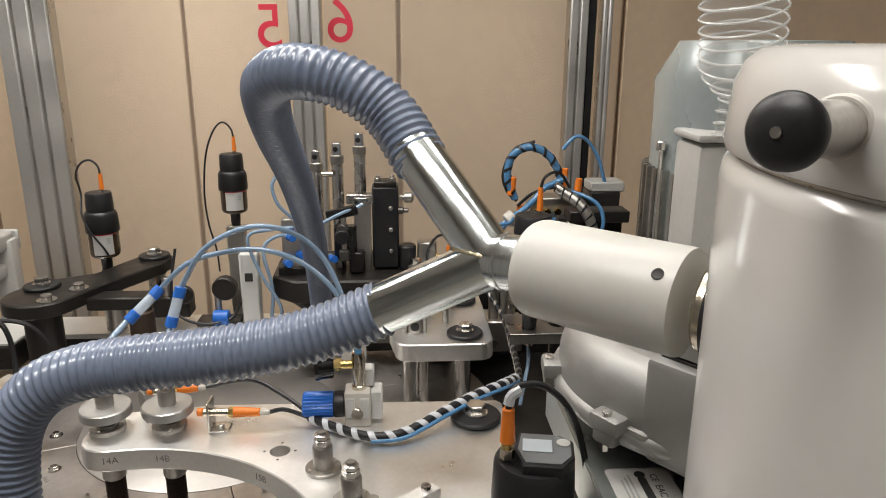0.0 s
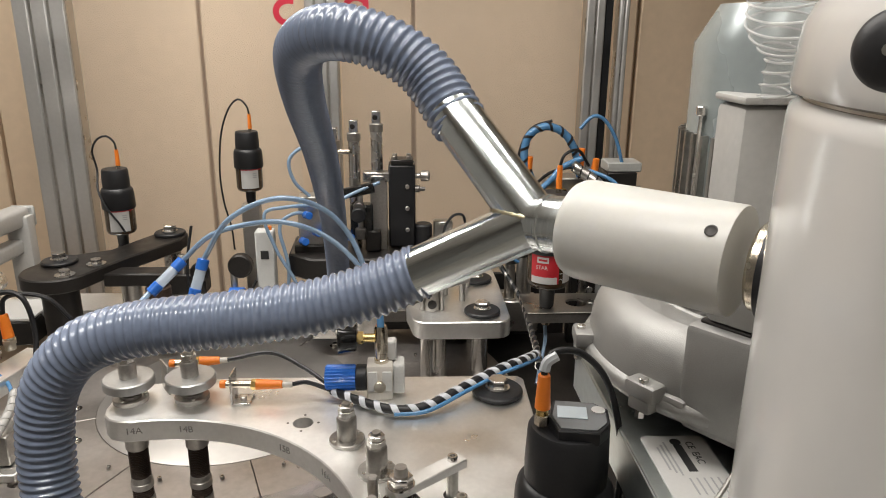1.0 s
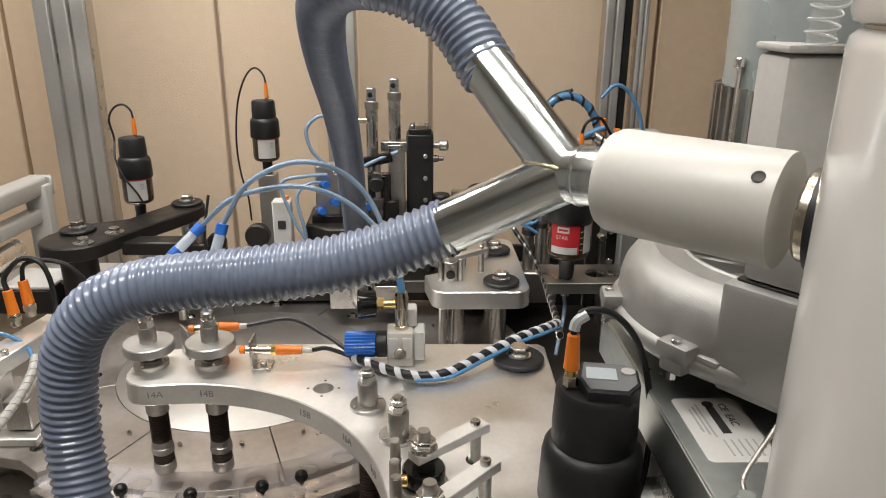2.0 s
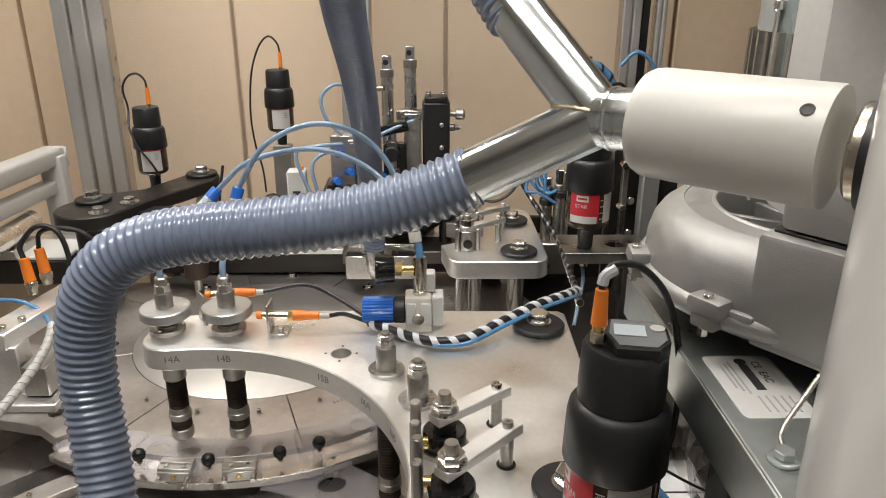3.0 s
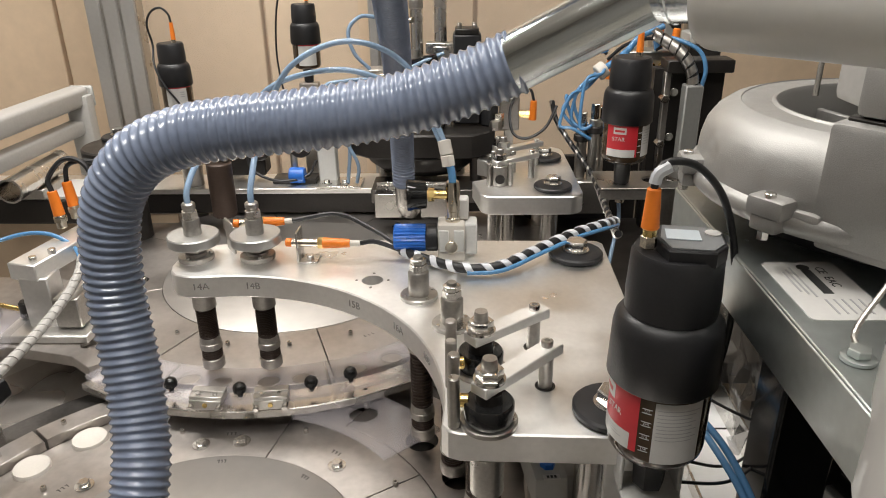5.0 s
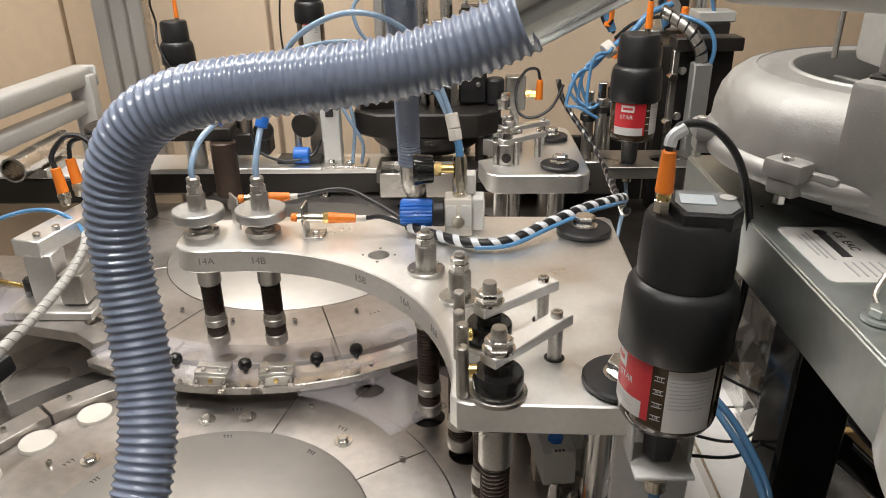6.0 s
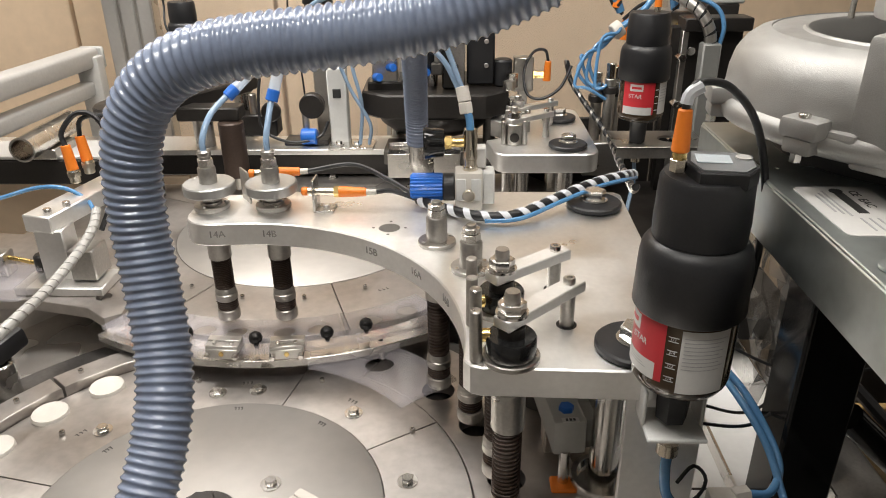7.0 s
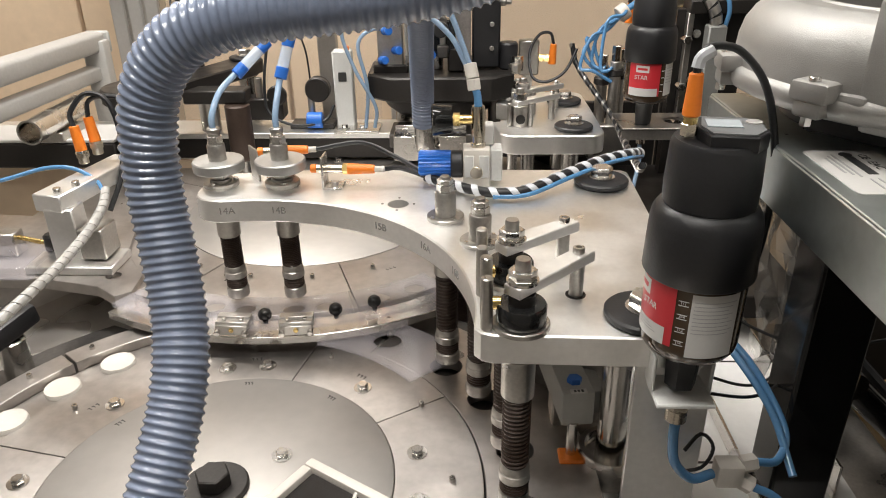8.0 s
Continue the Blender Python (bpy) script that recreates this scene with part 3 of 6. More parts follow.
inline_filter((-0.312, 1.12, 1.253), (-0.272, 1.150, 1.292))
inline_filter((-0.246, 1.095, 1.253), (-0.231, 1.112, 1.306))
air_line([(-0.272, 1.150, 1.292), (-0.226, 1.135, 1.333), (-0.171, 1.12, 1.353), (-0.119, 1.12, 1.356), (-0.067, 1.12, 1.338), (-0.023, 1.105, 1.305), (0.000, 1.085, 1.268)], 0.0037, PALEBLUE, "clear blue air line looping over the press plate")
air_line([(-0.231, 1.112, 1.306), (-0.190, 1.10, 1.365), (-0.128, 1.10, 1.394), (-0.070, 1.10, 1.384), (-0.028, 1.095, 1.345), (0.004, 1.08, 1.270)], 0.0037, PALEBLUE, "clear blue air line looping over the press plate")

# sensor brackets beside the heads
def prox_sensor(x, y, z, dx, dy, length, bracket):
    s = thing("proximity_sensor", (x, y, z - 0.03), "steel proximity sensor with an orange plug on a bent bracket", "sensor", "plate sensors")
    d = Vector((dx, dy, 0)).normalized()
    P = Vector((x, y, z))
    part("tip", cyl(B(), P - d * 0.012, P - d * 0.004, 0.0058, seg=16, ch=0.001), ORANGE, s)
    part("barrel", cyl(B(), P - d * 0.004, P + d * length * 0.42, 0.0055, seg=18, ch=0.0005), NICKEL, s)
    part("nut", cyl(B(), P + d * length * 0.40, P + d * length * 0.5, 0.0075, seg=6, ch=0.0006), BRASS, s)
    part("plug", cyl(B(), P + d * length * 0.48, P + d * length * 0.95, 0.0075, 0.0058, seg=16, ch=0.001), ORANGE, s)
    part("cable_boot", cyl(B(), P + d * length * 0.95, P + d * length * 1.12, 0.0042, seg=12), CREAM, s)
    if bracket:
        n = Vector((-d.y, d.x, 0))
        m = Matrix(((d.x, n.x, 0, P.x), (d.y, n.y, 0, P.y), (0, 0, 1, PT), (0, 0, 0, 1)))
        b = part("bracket", box(B(), (0.006, 0, 0.022), (0.003, 0.028, 0.044), m, 0.0006), STEEL, s)
        part("bracket_foot", box(B(), (0.018, 0, 0.0016), (0.026, 0.028, 0.003), m, 0.0006), STEEL, b)
        part("screw", cyl(B(), m @ Vector((0.02, -0.004, 0.003)), m @ Vector((0.02, -0.004, 0.009)), 0.0045, seg=14, ch=0.0006), STEEL, b)
    return P + d * length * 1.12


e1 = prox_sensor(-0.196, 1.054, PT + 0.025, 1, -0.04, 0.078, True)
e2 = prox_sensor(-0.282, 1.112, PT + 0.03, 1, 0.12, 0.062, False)
solo("sensor_plate", box(B(), (-0.292, 1.085, PT + 0.022), (0.003, 0.03, 0.045), Matrix.Translation((-0.292, 1.085, 0)) @ Euler((0, 0, radians(35))).to_matrix().to_4x4() @ Matrix.Translation((0.292, -1.085, 0)), 0.0006), DULL, "bent steel sensor plate between the suction heads", "bracket")


def black_cable(pts, r=0.0032, label="thin black sensor cable"):
    return solo("sensor_cable", tube(B(), pts, r, 0.006, 8), BLACK, label, "cable", "sensor cables")


black_cable([tuple(e1), (-0.09, 1.058, PT + 0.024), (-0.06, 1.052, PT + 0.016), (-0.04, 1.045, PT + 0.010)])
black_cable([tuple(e2), (-0.15, 1.125, PT + 0.038), (-0.10, 1.10, PT + 0.026), (-0.045, 1.05, PT + 0.012)])
BUNDLE = [(-0.055, 1.055, PT + 0.012), (-0.02, 1.032, PT + 0.010), (0.03, 1.006, PT + 0.009), (0.075, 1.010, PT + 0.011), (0.13, 1.05, PT + 0.018), (0.18, 1.09, PT + 0.022), (0.225, 1.13, PT + 0.018), (0.255, 1.18, PT + 0.004)]
loom = thing("cable_loom", BUNDLE[0], "black cables wrapped in a pale spiral band", "cable")
part("cable_core", tube(B(), BUNDLE, 0.0062, 0.006, 12), BLACK, loom)
part("spiral_band", helix_wrap(B(), BUNDLE, 0.0062, 0.024, 0.0095, 0.0012), WRAP, loom)
air_line([tuple(Vector(p) + Vector((0.002, -0.008, -0.003))) for p in BUNDLE[2:]], 0.003, BLUETUBE, "blue air line along the cable loom")


def stud(x, y, top=PT):
    s = thing("flanged_stud", (x, y, top), "steel guide stud with a round flange and hexagon nut", "stud", "plate studs")
    T = Matrix.Translation((x, y, top))
    part("flange", lathe(B(), [(0.0, 0), (0.0225, 0), (0.0225, 0.004), (0.0215, 0.005), (0.0, 0.005)], T, 32), DULL, s)
    for k in range(4):
        a = math.pi / 2 * k + 0.6
        part("screw", cyl(B(), T @ Vector((0.0185 * math.cos(a), 0.0185 * math.sin(a), 0.005)), T @ Vector((0.0185 * math.cos(a), 0.0185 * math.sin(a), 0.0065)), 0.0022, seg=10), STEEL, s)
    part("barrel", lathe(B(), [(0.0, 0.005), (0.0125, 0.005), (0.0125, 0.033), (0.011, 0.035), (0.0, 0.035)], T, 28), DULL, s)
    part("nut", hexa(B(), (x, y, top + 0.035), 0.0105, 0.009), STEEL, s)
    part("thread", lathe(B(), [(0.0, 0.044), (0.0058, 0.044), (0.0058, 0.053), (0.005, 0.054), (0.0, 0.054)], T, 16), DULL, s)
    part("nut", hexa(B(), (x, y, top + 0.0445), 0.0098, 0.006), STEEL, s)


stud(-0.026, 0.946)
stud(0.014, 0.878)


def clamp(x, y, px, py):
    c = thing("clamp_arm", (x, y, PT), "flat steel clamp arm with a threaded stud and pin", "clamp", "plate clamps")
    T = Matrix.Translation((x, y, PT))
    part("flange", lathe(B(), [(0.0, 0), (0.026, 0), (0.026, 0.004), (0.025, 0.005), (0.0, 0.005)], T, 36), DULL, c)
    part("sleeve", lathe(B(), [(0.0, 0.005), (0.0215, 0.005), (0.0225, 0.007), (0.0225, 0.022), (0.021, 0.024), (0.0, 0.024)], T, 32), GLOSSBLACK, c)
    part("neck", lathe(B(), [(0.012, 0.024), (0.012, 0.034)], T, 24), BLACKOX, c)
    d = Vector((px - x, py - y, 0))
    ln = d.length
    m = Matrix.Translation((x, y, PT + 0.034)) @ Euler((0, 0, math.atan2(d.y, d.x))).to_matrix().to_4x4()
    part("arm", box(B(), (ln / 2, 0, 0.0055), (ln + 0.028, 0.019, 0.011), m, 0.0012), ALU, c)
    part("washer", lathe(B(), [(0.0, 0.045), (0.0145, 0.045), (0.0145, 0.0475), (0.0, 0.0475)], T, 28), STEEL, c)
    part("nut", hexa(B(), (x, y, PT + 0.0475), 0.0125, 0.010, rim=0.001), STEEL, c)
    part("thread", lathe(B(), [(0.0, 0.0575), (0.0072, 0.0575), (0.0068, 0.0595), (0.0072, 0.0605), (0.0068, 0.0625), (0.0072, 0.0635), (0.0062, 0.067), (0.0, 0.067)], T, 18), DULL, c)
    part("pin", lathe(B(), [(0.0, -0.002), (0.0068, -0.002), (0.0068, 0.034)], Matrix.Translation((px, py, PT)), 20), DULL, c)
    part("pin_screw", lathe(B(), [(0.0, 0.045), (0.0058, 0.045), (0.0058, 0.050), (0.005, 0.051), (0.003, 0.051), (0.003, 0.048), (0.0, 0.048)], Matrix.Translation((px, py, PT)), 18), STEEL, c)
    part("pin_hole", lathe(B(), [(0.0068, 0.0), (0.0098, 0.0), (0.0098, 0.0004), (0.0068, 0.0004)], Matrix.Translation((px, py, PT)), 24, close=False), BLACKOX, c)


clamp(0.043, 0.789, 0.099, 0.832)
clamp(0.048, 0.706, 0.104, 0.762)


def post_pair(x, y):
    p = thing("stop_post", (x, y, PT), "pair of slim steel stop posts with a brass screw", "post", "stop posts")
    for s, h in ((-0.010, 0.052), (0.010, 0.060)):
        part("post", cyl(B(), (x, y + s * 1.2, PT), (x, y + s * 1.2, PT + h), 0.0055, seg=16, ch=0.0012), DULL, p)
    part("brass_screw", cyl(B(), (x, y - 0.004, PT + 0.022), (x + 0.013, y - 0.004, PT + 0.022), 0.0062, seg=18, ch=0.0008), BRASS, p)
    part("cross_bar", box(B(), (x, y, PT + 0.022), (0.006, 0.03, 0.007), bev=0.0008), DARKSTEEL, p)


post_pair(0.014, 0.772)
post_pair(0.017, 0.712)


def damper(x, y, z, label):
    d = thing("rubber_mount", (x, y, z), label, "mount", "rubber mounts")
    part("washer", lathe(B(), [(0.0, z), (0.034, z), (0.036, z + 0.002), (0.036, z + 0.006), (0.034, z + 0.008), (0.012, z + 0.009), (0.0, z + 0.009)], Matrix.Translation((x, y, 0)), 40), BLACK, d)
    part("washer", lathe(B(), [(0.0, z + 0.009), (0.0175, z + 0.009), (0.0175, z + 0.011), (0.0, z + 0.011)], Matrix.Translation((x, y, 0)), 30), STEEL, d)
    part("nut", hexa(B(), (x, y, z + 0.011), 0.0145, 0.013, rim=0.0012), STEEL, d)


damper(0.178, 1.062, PT, "black rubber washer under a steel hexagon nut")
damper(0.160, 0.722, PT, "black rubber washer under a steel hexagon nut")

# regulator with gauge
reg = thing("air_regulator", (0.01, 1.063, PT), "air pressure regulator with blue knob and round gauge", "regulator")
RX, RY = 0.012, 1.063
part("body", box(B(), (RX, RY, PT + 0.026), (0.036, 0.034, 0.052), bev=0.003, seg=2), CREAM, reg, "ivory die-cast body")
for s in (-0.011, 0.011):
    part("face_plate", box(B(), (RX + s * 0.9, RY - 0.018, PT + 0.03), (0.013, 0.003, 0.030), bev=0.001), LIGHTGRAY, reg)
part("port", cyl(B(), (RX, RY - 0.016, PT + 0.022), (RX, RY - 0.022, PT + 0.022), 0.0085, seg=24, ch=0.001), NICKEL, reg)
part("collar", cyl(B(), (RX - 0.018, RY, PT + 0.028), (RX - 0.034, RY, PT + 0.028), 0.0185, seg=30, ch=0.0015), BLACK, reg)
bm = B()
km = aim((RX - 0.034, RY, PT + 0.028), (RX - 0.076, RY, PT + 0.028))
kr = [[bm.verts.new(km @ Vector(((r + (0.0008 if k % 2 else -0.0006)) * math.cos(math.pi * k / 24), (r + (0.0008 if k % 2 else -0.0006)) * math.sin(math.pi * k / 24), h))) for k in range(48)] for r, h in ((0.0165, 0.0), (0.0175, 0.002), (0.0175, 0.040), (0.015, 0.0425))]
for ra, rb in zip(kr, kr[1:]):
    for k in range(48):
        bm.faces.new((ra[k], ra[(k + 1) % 48], rb[(k + 1) % 48], rb[k]))
bm.faces.new(kr[0])
bm.faces.new(kr[-1])
part("knob", bm, BLUE, reg, "ribbed bright blue knob")
part("riser", lathe(B(), [(0.0, 0.052), (0.010, 0.052), (0.010, 0.057), (0.0085, 0.058), (0.0085, 0.066), (0.0095, 0.067), (0.0095, 0.098), (0.008, 0.106), (0.0, 0.106)], Matrix.Translation((RX + 0.002, RY, PT)), 20), NICKEL, reg)
part("gauge_stem", cyl(B(), (RX - 0.004, RY, PT + 0.088), (RX - 0.032, RY, PT + 0.088), 0.006, seg=14, ch=0.0008), BRASS, reg)
part("gauge_nut", cyl(B(), (RX - 0.022, RY, PT + 0.088), (RX - 0.030, RY, PT + 0.088), 0.009, seg=6), BRASS, reg)
ga = part("gauge", lathe(B(), [(0.0, 0.0), (0.017, 0.0), (0.0185, 0.002), (0.0195, 0.018), (0.0205, 0.020), (0.0205, 0.025), (0.018, 0.026), (0.018, 0.024), (0.0, 0.024)], aim((RX - 0.032, RY, PT + 0.088), (RX - 0.10, RY - 0.006, PT + 0.088)), 40), GLOSSBLACK, reg, "black round pressure gauge")
part("dial", lathe(B(), [(0.0, 0.0245), (0.0175, 0.0245), (0.0175, 0.025), (0.0, 0.025)], aim((RX - 0.032, RY, PT + 0.088), (RX - 0.10, RY - 0.006, PT + 0.088)), 30), LABEL, ga)
part("side_block", box(B(), (RX + 0.026, RY + 0.006, PT + 0.028), (0.016, 0.03, 0.044), bev=0.002), LIGHTGRAY, reg)
part("plug", box(B(), (RX + 0.014, RY + 0.012, PT + 0.066), (0.018, 0.02, 0.028), bev=0.002), LABEL, reg)
air_line([(RX + 0.002, RY, PT + 0.104), (RX + 0.001, RY + 0.003, PT + 0.118), (RX - 0.004, RY + 0.008, PT + 0.132)], 0.0052, BLUETUBE, "blue air line on the regulator")
coup = thing("line_coupling", (RX - 0.004, RY + 0.008, PT + 0.13), "pale plastic coupling joining two blue air lines", "fitting")
part("nut", cyl(B(), (RX - 0.003, RY + 0.007, PT + 0.124), (RX - 0.005, RY + 0.010, PT + 0.138), 0.0095, seg=6, ch=0.001), CREAM, coup)
part("body", cyl(B(), (RX - 0.005, RY + 0.010, PT + 0.138), (RX - 0.009, RY + 0.016, PT + 0.156), 0.0085, seg=14, ch=0.001), CREAM, coup)

# guide columns below the plate
for x, y, r in ((0.160, 0.79, 0.016), (0.178, 1.055, 0.018)):
    g = thing("guide_column", (x, y, 0.80), "ground steel guide column with a turned collar", "column", "guide columns")
    part("rod", cyl(B(), (x, y, 0.81), (x, y, PB), r, seg=32), STEEL, g)
    part("collar", lathe(B(), [(r + 0.001, 0.86), (0.036, 0.86), (0.036, 0.905), (0.034, 0.908), (0.028, 0.908), (0.026, 0.900), (r + 0.001, 0.900)], Matrix.Translation((x, y, 0)), 40), STEEL, g)

# ---- suction hoses and the forked pipe ----
def ribbed_hose(pts, label, r=0.0203, rib=0.0021, pitch=0.0068):
    h = thing("suction_hose", pts[0], label, "hose", "suction hoses")
    line = spline(pts, pitch / 8)
    shape = [1.0, 0.80, 0.36, 0.08, 0.0, 0.08, 0.36, 0.80]
    bm = B()
    seg = 36
    fr = frames_of(line)
    rings = []
    for k, (p, (u, v, t)) in enumerate(zip(line, fr)):
        ring = []
        for n in range(seg):
            a = 2 * math.pi * n / seg
            s = (k / 8 + n / seg) % 1.0 * 8
            i = int(s)
            f = s - i
            w = shape[i] * (1 - f) + shape[(i + 1) % 8] * f
            ring.append(bm.verts.new(p + (r + rib * w) * (u * math.cos(a) + v * math.sin(a))))
        rings.append(ring)
    for a, b in zip(rings, rings[1:]):
        for n in range(seg):
            bm.faces.new((a[n], a[(n + 1) % seg], b[(n + 1) % seg], b[n]))
    part("ribbed_wall", bm, HOSE, h, smooth=80)
    for p, (u, v, t) in ((line[0], fr[0]), (line[-1], fr[-1])):
        bm = B()
        lathe(bm, [(r - 0.0008, -0.0015), (r + 0.0010, -0.0015), (r + 0.0016, 0.0), (r + 0.0010, 0.0015), (r - 0.0008, 0.0015)], Matrix.Translation(p) @ t.to_track_quat("Z", "Y").to_matrix().to_4x4(), 40)
        part("cut_rim", bm, HOSE, h)
    return h


ribbed_hose([(0.060, 0.6675, 1.438), (0.0241, 0.6692, 1.4225), (-0.0149, 0.670, 1.4105), (-0.0542, 0.670, 1.4035), (-0.0941, 0.671, 1.3985), (-0.1352, 0.673, 1.394), (-0.174, 0.675, 1.387), (-0.207, 0.677, 1.372), (-0.230, 0.678, 1.345), (-0.2405, 0.677, 1.311), (-0.2425, 0.672, 1.265), (-0.2365, 0.660, 1.222), (-0.228, 0.640, 1.176), (-0.2235, 0.618, 1.142), (-0.2245, 0.596, 1.112), (-0.2290, 0.572, 1.085), (-0.236, 0.540, 1.05), (-0.245, 0.50, 1.00), (-0.25, 0.47, 0.93)], "blue-grey ribbed vinyl suction hose bending down over the disc")
ribbed_hose([(0.0915, 0.701, 1.546), (0.0679, 0.7215, 1.580), (0.0376, 0.730, 1.6015), (0.0024, 0.740, 1.611), (-0.026, 0.768, 1.607), (-0.046, 0.825, 1.588), (-0.056, 0.925, 1.541), (-0.062, 1.09, 1.460), (-0.070, 1.27, 1.350), (-0.080, 1.42, 1.24), (-0.085, 1.50, 1.14), (-0.085, 1.515, 1.07)], "blue-grey ribbed vinyl suction hose arching back to the machine")

pipe = thing("forked_pipe", (0.13, 0.65, 1.46), "shiny galvanised steel pipe fork with welded joint", "pipe")
J = Vector((0.1405, 0.6385, 1.4845))
E1, E2 = Vector((0.048, 0.6690, 1.432)), Vector((0.082, 0.7095, 1.560))
for nm, end in (("lower_branch", E1), ("upper_branch", E2)):
    ob = part(nm, lathe(B(), [(0.0194, 0.0), (0.0194, (end - J).length)], seg=56), GALV, pipe)
    ob.matrix_basis = aim(J, end)
K = Vector((0.1560, 0.6250, 1.4860))
part("collar", lathe(B(), [(0.0195, 0.0), (0.0197, 0.012), (0.0208, 0.013), (0.0208, 0.015), (0.0199, 0.016), (0.0199, 0.040), (0.0185, 0.041)], aim(J + (J - K) * 0.1, K), 48, close=False), GALV, pipe)
bm = B()
bmesh.ops.create_uvsphere(bm, u_segments=24, v_segments=16, radius=0.0192, matrix=Matrix.Translation(J))
part("crown", bm, GALV, pipe)
u1, u2 = (E1 - J).normalized(), (E2 - J).normalized()
nb = u1.cross(u2).normalized()
bis = (u1 + u2).normalized()
half = math.acos(max(-1, min(1, u1.dot(u2)))) / 2
seam = []
for k in range(25):
    a = math.pi * (k / 24 - 0.5)
    seam.append(J + bis * (0.0195 * math.cos(a) / math.sin(half)) + nb * (0.0195 * math.sin(a)))
part("weld", tube(B(), seam, 0.0011, 0.0022, 8, radius=lambda k: 0.0010 + 0.0004 * (k % 3)), WELD, pipe, "straw-tinted weld seam")

N0, N1 = Vector((0.1660, 0.6175, 1.4860)), Vector((0.2550, 0.5335, 1.4855))
ny = thing("nylon_coupling", N0, "thick ivory nylon coupling cylinder with a screw hole", "coupling")
part("body", lathe(B(), [(0.0, 0), (0.029, 0), (0.0315, 0.001), (0.0332, 0.0045), (0.0337, 0.008), (0.0337, 0.1075), (0.0332, 0.109), (0.0, 0.109)], aim(N0, N1), 64), NYLON, ny)
hp = Vector((0.22, 0.53, 1.509))
na = (N1 - N0).normalized()
hc = N0 + na * (hp - N0).dot(na)
hd = (hp - hc).normalized()
# no real hole: a black disc gives its inner darkness
part("screw_hole", lathe(B(), [(0.0, 0.0), (0.0036, 0.0), (0.0038, 0.0006), (0.0030, 0.0008), (0.0024, 0.0005), (0.0, 0.0005)], aim(hc + hd * 0.0334, hc + hd * 0.08), 20), BLACKOX, ny, "black disc painted as the dark inside a screw hole")

# ---- vacuum cleaner ----
CX, CY, CR = 0.392, 0.409, 0.178
vac = thing("industrial_vacuum", (CX, CY, 0.0), "white lacquered industrial vacuum drum with a clamped lid", "vacuum cleaner")
T = Matrix.Translation((CX, CY, 0))
part("drum", lathe(B(), [(0.0, 1.24), (CR - 0.004, 1.24), (CR + 0.002, 1.246), (CR + 0.002, 1.576), (CR + 0.001, 1.582), (CR - 0.003, 1.5855), (0.0, 1.5855)], T, 128), WHITE, vac)
part("lid", lathe(B(), [(0.0, 1.587), (CR - 0.003, 1.587), (CR + 0.001, 1.5885), (CR + 0.0025, 1.593), (CR + 0.000, 1.618), (CR - 0.004, 1.627), (CR - 0.010, 1.632), (CR - 0.022, 1.634), (0.0, 1.635)], T, 128), WHITE, vac)
part("seal", lathe(B(), [(CR - 0.02, 1.583), (CR - 0.0045, 1.583), (CR - 0.0045, 1.589), (CR - 0.02, 1.589)], T, 96, close=False), DULL, vac)
part("foot_frame", lathe(B(), [(CR * 0.35, 0.0), (CR * 0.6, 0.0), (CR * 0.6, 1.245), (CR * 0.35, 1.245)], T, 48), BLACKOX, vac)
S0 = Vector((0.2165, 0.374, 1.6085))
S1 = Vector((0.1790, 0.3445, 1.6105))
part("stem", cyl(B(), S0 + (S0 - S1) * 0.15, S0.lerp(S1, 0.75), 0.0088, seg=28), DULL, vac)
part("stem_ring", cyl(B(), S0 + (S0 - S1) * 0.08, S0.lerp(S1, 0.10), 0.0106, seg=28, ch=0.0008), CREAM, vac)
kb = part("knob", lathe(B(), [(0.0, -0.002), (0.0085, -0.002), (0.0108, 0.000), (0.0115, 0.0025), (0.0112, 0.005), (0.0095, 0.0075), (0.006, 0.009), (0.0, 0.0095)], aim(S0.lerp(S1, 0.80), S1 + (S1 - S0)), 40), BLACK, vac, "round black knob")
part("stud", cyl(B(), S1 - (S1 - S0).normalized() * 0.001, S1 - (S1 - S0).normalized() * -0.0006, 0.0017, seg=10), DULL, kb)
FD = (N1 - N0).normalized()
part("flange", cyl(B(), N1 - FD * 0.003, N1 + FD * 0.012, 0.0265, seg=48, ch=0.002), NICKEL, vac)
part("gasket", cyl(B(), N1 + FD * 0.004, N1 + FD * 0.016, 0.030, seg=48), BLACK, vac)

# clear spiral duct above
duct = thing("clear_duct", (0.36, 0.75, 1.62), "clear plastic duct with a wire spiral", "duct")
DP = [(0.316, 0.668, 1.566), (0.316, 0.665, 1.590), (0.315, 0.660, 1.606), (0.311, 0.650, 1.632), (0.302, 0.640, 1.675), (0.285, 0.625, 1.74), (0.26, 0.605, 1.83)]


def duct_r(s):
    return 0.0095 + 0.0175 * min(1.0, max(0.0, (s - 0.030) / 0.022))


part("wall", tube(B(), DP, 0.02, 0.0025, 32, radius=lambda k: duct_r(k * 0.0025) + 0.0009 * math.cos(k * math.pi / 2), caps=False), PVC, duct).visible_shadow = False
line = spline(DP, 0.001)
fr = frames_of(line)
hel = [p + (duct_r(k * 0.001) + 0.0012) * (u * math.cos(k * 0.001 / 0.0088 * 2 * math.pi) + v * math.sin(k * 0.001 / 0.0088 * 2 * math.pi)) for k, (p, (u, v, t)) in enumerate(zip(line, fr))]
part("wire_spiral", tube(B(), hel, 0.0009, 0.0022, 6), PVCRIB, duct)

